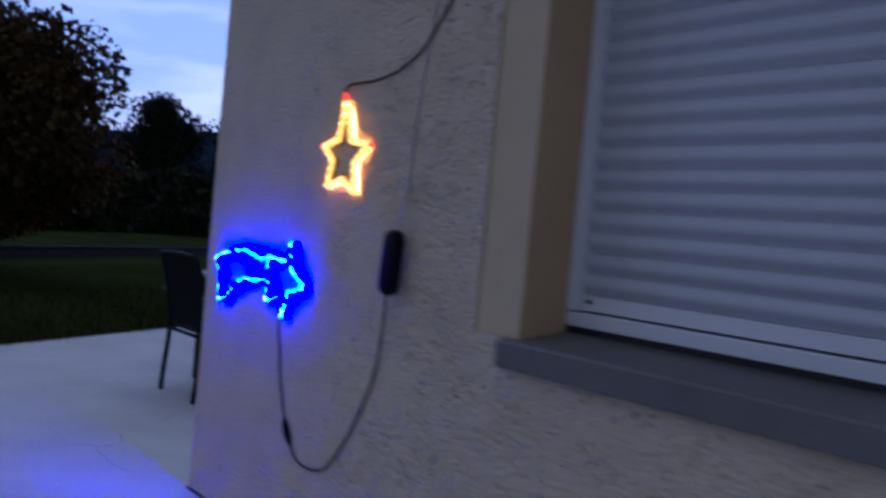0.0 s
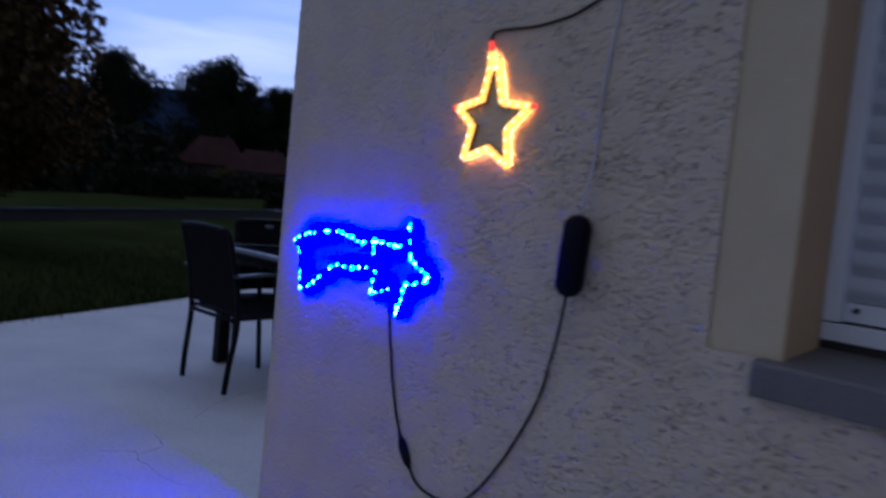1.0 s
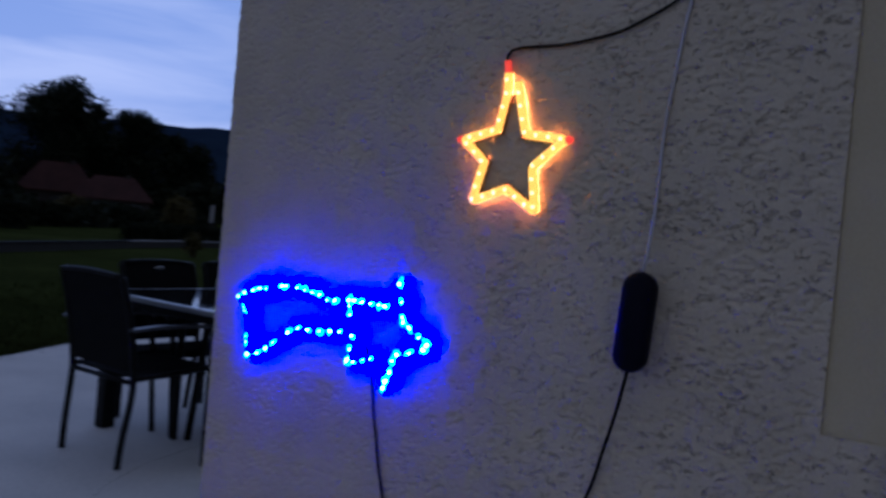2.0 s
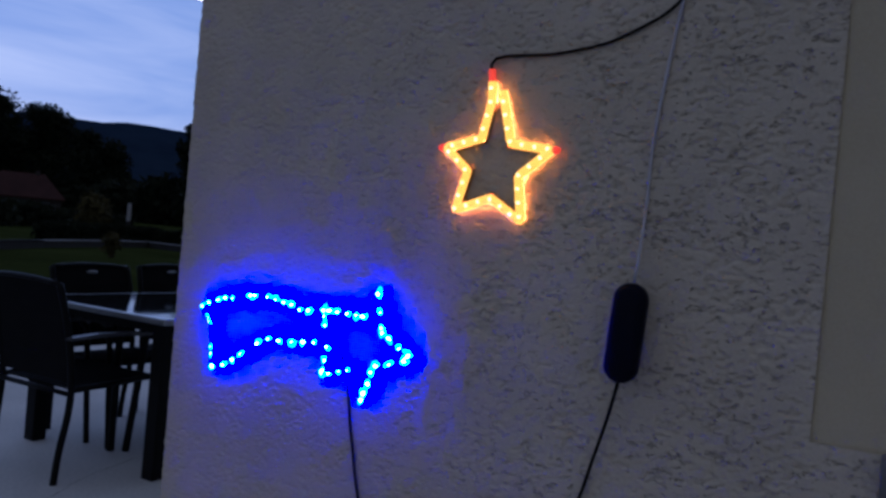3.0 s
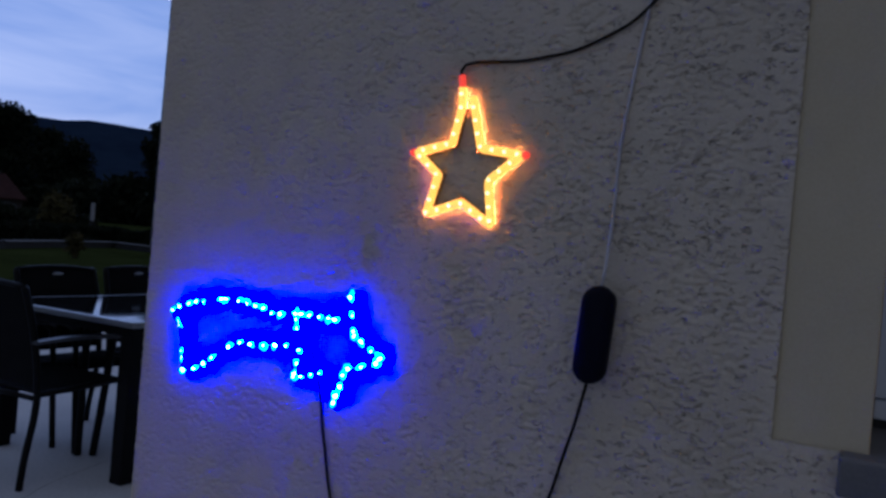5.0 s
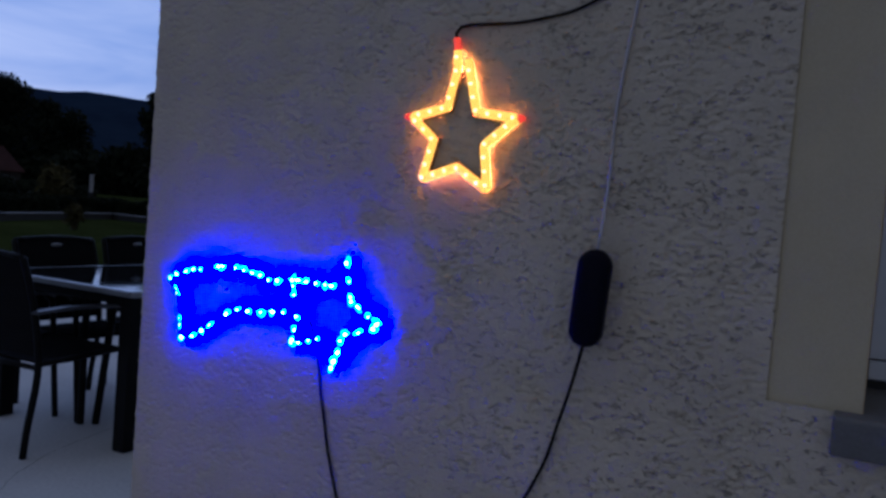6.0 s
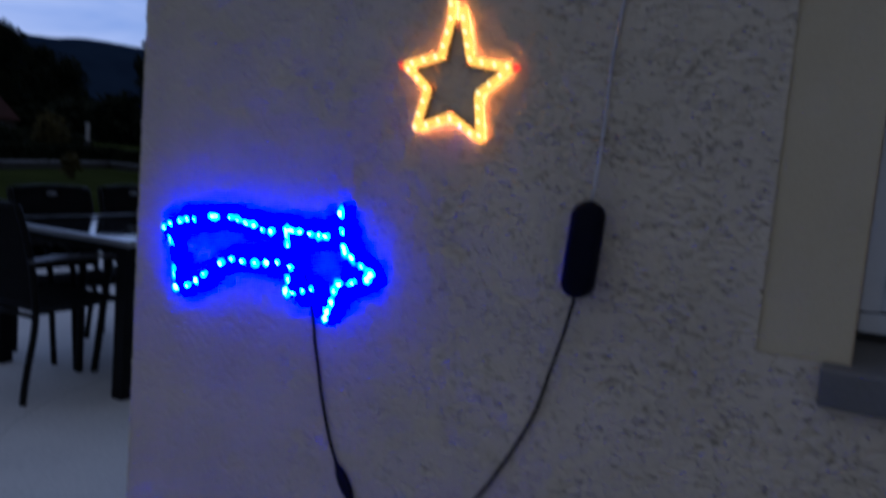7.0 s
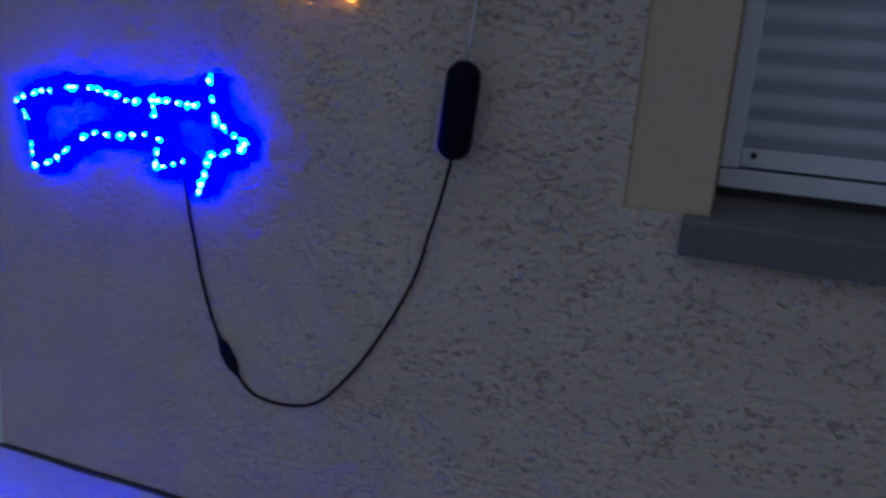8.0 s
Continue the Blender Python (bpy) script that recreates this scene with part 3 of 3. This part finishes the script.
            c.location = at + Vector((rng.uniform(-0.003, 0.003), -0.0096, rng.uniform(-0.004, 0.002)))
            c.rotation_euler = (0, rng.uniform(-0.6, 0.6), 0)
            c.scale = (size * rng.uniform(0.7, 1.6), 0.5, size * rng.uniform(0.6, 1.1))
    return comet


blue_comet()


def battery_pack():
    pack = thing("battery_pack", "black oblong battery case hanging on the wall by a cord", "battery case")
    # capsule case, swelling towards the middle
    w, h, d = 0.0335, 0.0965, 0.017
    cx, cz = 1.2830, 1.0525
    bm = bmesh.new()
    rings = []
    for y, k in ((0.0, 0.90), (-0.006, 0.97), (-0.012, 1.0), (-0.022, 1.0), (-0.029, 0.95), (-0.034, 0.84), (-0.0365, 0.6)):
        ring = []
        for i in range(40):
            a = 2 * math.pi * i / 40
            px, pz = math.cos(a), math.sin(a)
            r = w * k
            ring.append(bm.verts.new((px * r, y, pz * r + math.copysign((h - w), pz) * (1 if abs(pz) > 1e-6 else 0))))
        rings.append(ring)
    for a, b in zip(rings[:-1], rings[1:]):
        for i in range(40):
            bm.faces.new((a[i], a[(i + 1) % 40], b[(i + 1) % 40], b[i]))
    bm.faces.new(rings[0])
    bm.faces.new(rings[-1])
    bmesh.ops.recalc_face_normals(bm, faces=bm.faces)
    case = part("case", bm, M_BOX, pack, "black glossy plastic case", True, pose(cx, -0.028, cz, 0, 3.5, 0))
    part("seam", tube([Vector((cx - 0.0362, -0.046, cz - 0.05)), Vector((cx - 0.0302, -0.046, cz + 0.05))], 0.0008, 6), M_BLACK, pack)
    cable = [(1.277, -0.048, 0.958), (1.270, -0.042, 0.93), (1.254, -0.030, 0.87), (1.230, -0.018, 0.79), (1.204, -0.012, 0.698), (1.153, -0.011, 0.588), (1.092, -0.011, 0.484), (1.026, -0.011, 0.398), (0.975, -0.011, 0.355), (0.918, -0.011, 0.338), (0.865, -0.011, 0.335), (0.819, -0.011, 0.343), (0.790, -0.011, 0.362), (0.771, -0.012, 0.388)]
    part("cable", tube(smooth_line(cable, 0.012), 0.0037, 8), M_CABLE, pack, "thin black cable", True)
    lead = [(0.722, -0.012, 0.462), (0.70, -0.012, 0.507), (0.679, -0.012, 0.567), (0.661, -0.012, 0.627), (0.646, -0.011, 0.690), (0.632, -0.011, 0.745), (0.625, -0.011, 0.79), (0.612, -0.013, 0.85), (0.592, -0.014, 0.905), (0.572, -0.016, 0.945), (0.563, -0.016, 0.965)]
    part("cable", tube(smooth_line(lead, 0.012), 0.0036, 8), M_CABLE, pack, "thin black cable", True)
    a, b = Vector((0.7745, -0.013, 0.381)), Vector((0.7185, -0.013, 0.468))
    ts = [0, 0.06, 0.14, 0.24, 0.36, 0.62, 0.74, 0.86, 0.94, 1]
    rs = [0.0040, 0.0058, 0.0088, 0.0125, 0.0142, 0.0140, 0.0122, 0.0080, 0.0054, 0.0040]
    part("connector", tube([a.lerp(b, t) for t in ts], rs, 12), M_CABLE, pack, "black spindle-shaped plug connector", True)
    cord = [(1.289, -0.046, 1.146), (1.2895, -0.034, 1.18), (1.2895, -0.010, 1.30), (1.2915, -0.010, 1.42), (1.306, -0.010, 1.56), (1.325, -0.010, 1.70), (1.350, -0.010, 1.88), (1.375, -0.010, 2.05), (1.395, -0.008, 2.2)]
    part("cord", tube(smooth_line(cord, 0.02), 0.0034, 6), M_CORD, pack, "thin white hanging cord", True)


battery_pack()


# ---- garden furniture ----
def chair():
    """A stacking armchair that faces +y; its feet stand on z = 0."""
    c = thing("garden_chair", "dark anthracite garden armchair with mesh back and seat", "chair", group="chairs round the garden table")
    for s in (-1, 1):
        side = "rear"
        # rear leg runs on into the back upright
        line = smooth_line([(s * 0.225, -0.235, 0.0), (s * 0.232, -0.225, 0.14), (s * 0.243, -0.205, 0.30), (s * 0.245, -0.20, 0.41), (s * 0.245, -0.218, 0.57), (s * 0.243, -0.255, 0.74), (s * 0.238, -0.292, 0.868)], 0.03)
        part("rear_leg", tube(line, 0.0155, 8), M_ALU, c, smooth=True)
        part("front_leg", tube(smooth_line([(s * 0.235, 0.275, 0.0), (s * 0.240, 0.262, 0.20), (s * 0.247, 0.25, 0.42), (s * 0.255, 0.235, 0.60), (s * 0.262, 0.20, 0.632)], 0.03), 0.015, 8), M_ALU, c, smooth=True)
        bm = prism([(-0.245, 0.628), (-0.245, 0.642), (-0.10, 0.652), (0.10, 0.650), (0.21, 0.640), (0.255, 0.622), (0.245, 0.612), (0.20, 0.628), (0.0, 0.636), (-0.15, 0.634)], s * 0.265 - 0.023, s * 0.265 + 0.023)
        part("armrest", bm, M_ARM, c, "smooth dark grey armrest")
        part("side_rail", tube([Vector((s * 0.246, -0.205, 0.405)), Vector((s * 0.246, 0.25, 0.425))], 0.013, 8), M_ALU, c, smooth=True)
    part("crossbar", tube([Vector((-0.246, -0.205, 0.39)), Vector((0.246, -0.205, 0.39))], 0.012, 8), M_ALU, c, smooth=True)
    part("crossbar", tube([Vector((-0.246, 0.245, 0.42)), Vector((0.246, 0.245, 0.42))], 0.012, 8), M_ALU, c, smooth=True)
    part("top_bar", tube(smooth_line([(-0.238, -0.292, 0.868), (-0.12, -0.300, 0.878), (0.0, -0.302, 0.881), (0.12, -0.300, 0.878), (0.238, -0.292, 0.868)], 0.04), 0.013, 8), M_ALU, c, smooth=True)
    prof = [(-0.19, 0.415), (-0.05, 0.402), (0.10, 0.408), (0.235, 0.434), (0.262, 0.425), (0.25, 0.415), (0.10, 0.400), (-0.05, 0.394), (-0.19, 0.405)]
    part("seat", prism(prof, -0.238, 0.238), M_MESH, c, "dark woven mesh seat")
    back = [(-0.203, 0.44), (-0.216, 0.55), (-0.238, 0.66), (-0.264, 0.77), (-0.299, 0.874)]
    part("backrest", prism([(y - 0.004, z) for y, z in back] + [(y + 0.004, z) for y, z in back[::-1]], -0.232, 0.232), M_MESH, c, "dark woven mesh backrest")
    # pale oval added for the bright spot at the grip, near the back's top
    bm = bmesh.new()
    bmesh.ops.create_uvsphere(bm, u_segments=16, v_segments=8, radius=1.0, matrix=pose(0, -0.278, 0.842, -18) @ Matrix.Diagonal((0.034, 0.006, 0.012, 1)))
    part("grip_glint", bm, M_EDGE, c, "small pale metal oval for the bright spot at the grip", True)
    return c


first = chair()
first.matrix_basis = pose(-1.592, 0.848, 0, 0, 0, 1.5)
for x, y, rz in ((-1.93, 1.36, -90), (-1.98, 1.96, -90), (-1.95, 2.60, -91)):
    copy_thing(first, pose(x - 0.02, y, 0, 0, 0, rz))


def garden_table():
    t = thing("garden_table", "dark glass garden table with a pale metal edge", "table")
    x0, x1, y0, y1 = -2.115, -1.085, 0.905, 2.95
    part("tabletop", box(x0 + 0.03, x1 - 0.03, y0 + 0.03, y1 - 0.03, 0.720, 0.7345, 0.001), M_GLASS, t, "dark glossy glass top")
    for b in ((x0, x1, y0, y0 + 0.0295), (x0, x1, y1 - 0.0295, y1), (x0, x0 + 0.0295, y0 + 0.03, y1 - 0.03), (x1 - 0.0295, x1, y0 + 0.03, y1 - 0.03)):
        part("edge_profile", box(*b, 0.708, 0.735, 0.004), M_EDGE, t, "pale aluminium edge")
    for b in ((x0 + 0.1, x1 - 0.1, y0 + 0.04, y0 + 0.075), (x0 + 0.1, x1 - 0.1, y1 - 0.075, y1 - 0.04), (x0 + 0.04, x0 + 0.075, y0 + 0.1, y1 - 0.1), (x1 - 0.075, x1 - 0.04, y0 + 0.1, y1 - 0.1)):
        part("apron", box(*b, 0.662, 0.7075, 0.003), M_ALU, t)
    for x in (x0 + 0.03, x1 - 0.105):
        for y in (y0 + 0.03, y1 - 0.105):
            part("leg", box(x, x + 0.075, y, y + 0.075, 0.0, 0.7065, 0.006), M_ALU, t)
    part("support_leg", tube([Vector((-1.64, 1.115, 0.0)), Vector((-1.64, 1.115, 0.72))], 0.019, 8), M_ALU, t)
    part("support_leg", tube([Vector((-1.59, 1.165, 0.0)), Vector((-1.53, 1.20, 0.72))], 0.019, 8), M_ALU, t)


garden_table()


# ---- distance ----
def at_bearing(deg, dist, z=0.0):
    """A place at a bearing (degrees from +x, anticlockwise) from the terrace."""
    return Vector((1.8 + dist * math.cos(radians(deg)), -1.55 + dist * math.sin(radians(deg)), z))


def tree(name, label, bearing, dist, height, width, leaf_mat, seed, leaf=0.3, count=5000, low=0.12):
    rng = np.random.default_rng(seed)
    base = at_bearing(bearing, dist, -0.08)
    t = thing(name, label, "tree", Matrix.Translation(base))
    top = height * 0.82
    lean = rng.normal(0, 0.03, 2) * height
    trunk = smooth_line([(0, 0, 0), (lean[0] * 0.3, lean[1] * 0.3, top * 0.35), (lean[0], lean[1], top)], height / 14)
    n = len(trunk)
    bm = tube(trunk, [0.035 * height * 0.45 * (1 - 0.85 * i / (n - 1)) + 0.02 for i in range(n)], 8)
    clumps = []
    for i in range(40):
        u = low + (1 - low) * (i + rng.random()) / 40
        z = u * height
        # full in the middle, drawn in towards the crown's foot and top
        prof = max(0.10, 1 - abs(2 * (u - low) / (1 - low) - 1) ** 3.2) ** 0.5
        r = 0.5 * width * prof * rng.uniform(0.72, 1.0)
        a = rng.random() * 6.283
        tip = Vector((lean[0] * u + r * math.cos(a), lean[1] * u + r * math.sin(a), z))
        root = Vector((lean[0] * u * 0.7, lean[1] * u * 0.7, max(0.1 * height, z - 0.35 * r - 0.05 * height)))
        add_tube(bm, [root, root.lerp(tip, 0.5) + Vector((0, 0, 0.04 * r)), tip], [0.012 * height * 0.5, 0.008 * height * 0.5, 0.02], 5)
        clumps.append((tip, r))
        clumps.append((root.lerp(tip, 0.55), r))
    part("trunk", bm, M_BARK, t)
    cen = np.array([c[0] for c in clumps])
    size = np.array([0.17 * width + 0.16 * c[1] for c in clumps])
    k = rng.integers(0, len(cen), count)
    d = rng.normal(0, 1, (count, 3))
    d /= np.linalg.norm(d, axis=1)[:, None]
    p = cen[k] + d * (size[k] * rng.random(count) ** 0.45)[:, None] * np.array([1, 1, 0.85])
    p[:, 2] = np.maximum(p[:, 2], 0.15)
    u = rng.normal(0, 1, (count, 3))
    u /= np.linalg.norm(u, axis=1)[:, None]
    v = np.cross(u, rng.normal(0, 1, (count, 3)))
    v /= np.linalg.norm(v, axis=1)[:, None]
    s = (leaf * rng.uniform(0.5, 1.1, count))[:, None]
    quad = np.stack([p - u * s * 0.5, p + v * s * 0.32, p + u * s * 0.5, p - v * s * 0.32], 1).reshape(-1, 3)
    me = bpy.data.meshes.new("crown")
    me.from_pydata(quad.tolist(), [], np.arange(4 * count).reshape(-1, 4).tolist())
    me.materials.append(leaf_mat)
    crown = new("crown", me)
    crown.parent = t
    return t


tree("tree", "broad garden tree with brown autumn foliage", 170.7, 11.7, 3.25, 4.05, M_LEAF_BROWN, 11, 0.14, 90000, 0.36)
tree("tree", "dark rounded garden tree with ragged top", 158.1, 100, 13.4, 8.8, M_LEAF, 12, 0.5, 24000, 0.02)
tree("tree", "tall dark garden tree beside the red roof", 151.4, 120, 16.2, 11.8, M_LEAF, 13, 0.6, 26000, 0.02)
tree("tree", "dark rounded tree behind the red roof", 147.7, 124, 13.9, 9.4, M_LEAF, 14, 0.6, 20000, 0.02)
tree("tree", "slender dark tree with a pointed top", 149.4, 122, 14.6, 3.6, M_LEAF, 18, 0.6, 7000, 0.02)
tree("tree", "low dark tree behind the houses", 144.0, 130, 11.9, 8.2, M_LEAF, 15, 0.62, 18000, 0.02)
tree("tree", "dark slender tree near the street lamp", 137.7, 100, 12.4, 4.4, M_LEAF, 16, 0.6, 9000, 0.02)


def bushes():
    """The dark undergrowth between the trees."""
    rng = np.random.default_rng(21)
    quads = []
    for bearing, dist, h, w in ((175, 62, 3.4, 9), (169, 66, 3.6, 9), (164, 72, 4.0, 10), (160, 80, 4.4, 10), (156.6, 92, 5.6, 9), (154.6, 125, 5.0, 8), (149.5, 150, 7.4, 11), (145.2, 122, 4.6, 9), (142.4, 112, 5.4, 9), (139.8, 106, 6.4, 9), (136.5, 100, 6.0, 9), (132, 100, 6.0, 11)):
        b = at_bearing(bearing, dist)
        n = 2200
        d = rng.normal(0, 1, (n, 3))
        d /= np.linalg.norm(d, axis=1)[:, None]
        p = np.array(b) + d * (rng.random((n, 1)) ** 0.4) * np.array([w * 0.5, w * 0.5, h * 0.55]) * rng.uniform(0.8, 1.1, (n, 1)) + np.array([0, 0, h * 0.42])
        p[:, 2] = np.maximum(p[:, 2], 0.0)
        u = rng.normal(0, 0.30, (n, 3))
        v = rng.normal(0, 0.22, (n, 3))
        quads.append(np.stack([p - u, p + v, p + u, p - v], 1).reshape(-1, 3))
    v = np.concatenate(quads)
    me = bpy.data.meshes.new("bushes")
    me.from_pydata(v.tolist(), [], np.arange(len(v)).reshape(-1, 4).tolist())
    me.materials.append(M_LEAF)
    tagged(new("bushes", me), "dark undergrowth between the far gardens", "bushes", kind="stuff")


bushes()

# low garden wall and hedge across the lawn, running in one straight line
W0, W1 = Vector((-6.3, -8.0, 0)), Vector((-42.7, 44.0, 0))
WAY = (W1 - W0).normalized()
OUT = Vector((-WAY.y, WAY.x, 0))


# where the wall bends: bearing and distance from the terrace
BENDS = [(147.1, 25.9), (143.6, 29.2), (140.6, 31.7), (138.1, 29.8), (133.0, 27.0)]


def low_wall():
    turn = at_bearing(*BENDS[0])
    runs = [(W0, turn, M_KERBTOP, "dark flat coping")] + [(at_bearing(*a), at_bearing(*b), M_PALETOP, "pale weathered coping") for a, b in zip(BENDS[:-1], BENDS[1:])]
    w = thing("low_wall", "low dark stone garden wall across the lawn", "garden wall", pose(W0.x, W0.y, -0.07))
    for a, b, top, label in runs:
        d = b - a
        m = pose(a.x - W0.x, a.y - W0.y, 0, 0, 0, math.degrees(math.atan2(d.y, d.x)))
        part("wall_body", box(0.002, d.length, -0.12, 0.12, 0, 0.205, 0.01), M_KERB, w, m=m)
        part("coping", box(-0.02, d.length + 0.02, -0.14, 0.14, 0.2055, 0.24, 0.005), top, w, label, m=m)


low_wall()


def hedge():
    rng = np.random.default_rng(31)
    n = 16000
    s = rng.random(n)
    length = (W1 - W0).length
    off = 9.0
    p = np.array(W0)[None, :] + np.array(WAY)[None, :] * (s * length)[:, None] + np.array(OUT)[None, :] * (off + rng.normal(0, 0.35, n))[:, None]
    top = 1.0 + 0.25 * np.sin(s * 37) + 0.18 * np.sin(s * 91 + 1)
    p[:, 2] = rng.random(n) ** 0.8 * top - 0.05
    u = rng.normal(0, 0.13, (n, 3))
    v = rng.normal(0, 0.10, (n, 3))
    q = np.stack([p - u, p + v, p + u, p - v], 1).reshape(-1, 3)
    me = bpy.data.meshes.new("hedge")
    me.from_pydata(q.tolist(), [], np.arange(4 * n).reshape(-1, 4).tolist())
    me.materials.append(M_LEAF)
    tagged(new("hedge", me), "low dark clipped hedge beyond the lawn", "hedge", kind="stuff")


hedge()


def shrub(label, bearing, dist, height, width, mat, seed, flat=False, turn=0.0, depth=None):
    """Stems and small leaves; flat: clipped into a block."""
    rng = np.random.default_rng(seed)
    sh = thing("shrub", label, "shrub", Matrix.Translation(at_bearing(bearing, dist, -0.07)) @ pose(0, 0, 0, 0, 0, turn))
    depth = depth or width
    bm = bmesh.new()
    for _ in range(9):
        x, y = rng.uniform(-0.3, 0.3) * width, rng.uniform(-0.3, 0.3) * depth
        add_tube(bm, [Vector((x * 0.4, y * 0.4, 0)), Vector((x * 0.8, y * 0.8, height * 0.45)), Vector((x, y, height * 0.85))], [0.02, 0.014, 0.006], 5)
    part("stems", bm, M_BARK, sh)
    n = 5000 if flat else int(620 * width)
    if flat:
        p = rng.uniform(-0.5, 0.5, (n, 3)) * np.array([width, depth, 0])
        p[:, 2] = height * rng.random(n) ** 0.7 * (0.95 + 0.06 * np.sin(p[:, 0] * 5))
    else:
        d = rng.normal(0, 1, (n, 3))
        d /= np.linalg.norm(d, axis=1)[:, None]
        p = d * (rng.random((n, 1)) ** 0.5) * np.array([width * 0.5, depth * 0.5, height * 0.5]) * rng.uniform(0.75, 1.1, (n, 1)) + np.array([0, 0, height * 0.5])
        p[:, 2] = np.maximum(p[:, 2], 0.02)
    k = 0.045 * (height + 0.3)
    u, v = rng.normal(0, k, (n, 3)), rng.normal(0, k * 0.6, (n, 3))
    q = np.stack([p - u, p + v, p + u, p - v], 1).reshape(-1, 3)
    me = bpy.data.meshes.new("foliage")
    me.from_pydata(q.tolist(), [], np.arange(4 * n).reshape(-1, 4).tolist())
    me.materials.append(mat)
    o = new("foliage", me)
    o.parent = sh


shrub("low dark clipped hedge block behind the wall", 156.2, 35.5, 1.1, 3.9, M_LEAF, 41, True, 66, 0.9)
for bearing, dist, turn in ((145.6, 30.5, 118), (142.2, 33.5, 100), (138.9, 33.0, 30), (135.6, 31.5, 30)):
    shrub("low dark clipped hedge behind the pale coping", bearing, dist, 0.72, 3.0, M_LEAF, int(bearing), True, turn, 0.8)
shrub("small olive shrub before the garden wall", 142.9, 23.2, 0.74, 0.50, M_SHRUB, 42)
shrub("olive-brown bush behind the garden wall", 144.1, 45, 2.05, 1.7, M_SHRUB, 43)
shrub("olive-brown bush below the far roofs", 150.6, 60, 1.7, 2.6, M_SHRUB, 44)


def house(bearing, dist, length, depth, eave, ridge, turn, label):
    h = thing("house", label, "house", Matrix.Translation(at_bearing(bearing, dist, -0.1)) @ pose(0, 0, 0, 0, 0, turn))
    a, b = length / 2, depth / 2
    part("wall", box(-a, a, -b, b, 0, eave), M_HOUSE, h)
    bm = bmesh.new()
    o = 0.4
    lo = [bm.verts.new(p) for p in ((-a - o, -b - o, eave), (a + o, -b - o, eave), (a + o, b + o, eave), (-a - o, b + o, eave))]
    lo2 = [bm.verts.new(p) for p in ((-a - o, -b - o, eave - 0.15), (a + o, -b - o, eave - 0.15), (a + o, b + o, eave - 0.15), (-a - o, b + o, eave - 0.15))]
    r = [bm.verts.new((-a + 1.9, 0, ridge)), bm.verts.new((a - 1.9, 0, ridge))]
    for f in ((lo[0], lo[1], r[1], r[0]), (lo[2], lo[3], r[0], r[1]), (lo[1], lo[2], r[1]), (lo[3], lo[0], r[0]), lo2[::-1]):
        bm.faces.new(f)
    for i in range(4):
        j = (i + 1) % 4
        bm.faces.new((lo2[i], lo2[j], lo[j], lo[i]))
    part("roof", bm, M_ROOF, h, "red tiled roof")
    for i in range(3):
        x = -a + length * (i + 0.6) / 3.2
        w = part("window", box(x - 0.45, x + 0.45, -b - 0.03, -b + 0.05, eave * 0.35, eave * 0.35 + 0.9), M_DARKWIN, h)
    part("chimney", box(a * 0.3, a * 0.3 + 0.5, -0.25, 0.25, ridge - 0.5, ridge + 0.35), M_HOUSE, h)


house(151.6, 110, 8.0, 7, 2.4, 6.0, 57, "far house with a red tiled roof among trees")
house(148.3, 104, 8.2, 6, 1.95, 4.7, 57, "low far house with a red tiled roof")


def gate_post():
    g = thing("gate_post", "white painted gate post on a dark plinth", "post", Matrix.Translation(at_bearing(141.95, 58, -0.1)))
    part("plinth", box(-0.13, 0.13, -0.13, 0.13, 0, 0.66, 0.02), M_KERB, g)
    part("post", box(-0.10, 0.10, -0.10, 0.10, 0.661, 1.80, 0.03), M_WHITE, g)
    part("cap", box(-0.115, 0.115, -0.115, 0.115, 1.801, 1.86, 0.02), M_WHITE, g)


gate_post()


def street_lamp(bearing, dist, height, label):
    l = thing("street_lamp", label, "street lamp", Matrix.Translation(at_bearing(bearing, dist, -0.1)))
    part("pole", tube([Vector((0, 0, z * height / 8)) for z in range(9)], [0.10 - 0.004 * z for z in range(9)], 10), M_POLE, l)
    head = part("lamp_head", box(-0.16, 0.16, -0.5, 0.12, height - 0.02, height + 0.10, 0.03), M_POLE, l)
    part("lamp_glass", box(-0.12, 0.12, -0.45, 0.05, height - 0.07, height - 0.022, 0.01), M_LAMP, head, "lit white lamp glass")


street_lamp(138.15, 30, 9.0, "slim street lamp with a lit white head")


def hills():
    bm = bmesh.new()
    rows = []
    for i in range(0, 181, 2):
        deg = 90 + i * 0.75
        rise = 5.80 - 0.055 * max(0, deg - 146) - 0.9 * max(0.0, (deg - 158) / 12) - 0.05 * max(0, 136 - deg) + 0.10 * math.sin(deg * 0.9) + 0.05 * math.sin(deg * 2.7)
        d = 1500
        col = []
        for u, k in ((0.0, 0.0), (0.25, 0.30), (0.5, 0.62), (0.75, 0.86), (1.0, 1.0), (1.3, 0.9)):
            dd = d - 500 + 500 * u
            col.append(bm.verts.new(at_bearing(deg, dd, -1 + k * d * math.tan(radians(max(1.5, rise))))))
        rows.append(col)
    for a, b in zip(rows[:-1], rows[1:]):
        for k in range(len(a) - 1):
            bm.faces.new((a[k], a[k + 1], b[k + 1], b[k]))
    bmesh.ops.recalc_face_normals(bm, faces=bm.faces)
    tagged(new("backdrop", mesh_of("backdrop", bm, M_HILL, True)), "dark wooded hills on the horizon, blue haze in their colour", "hills", kind="structure")


hills()
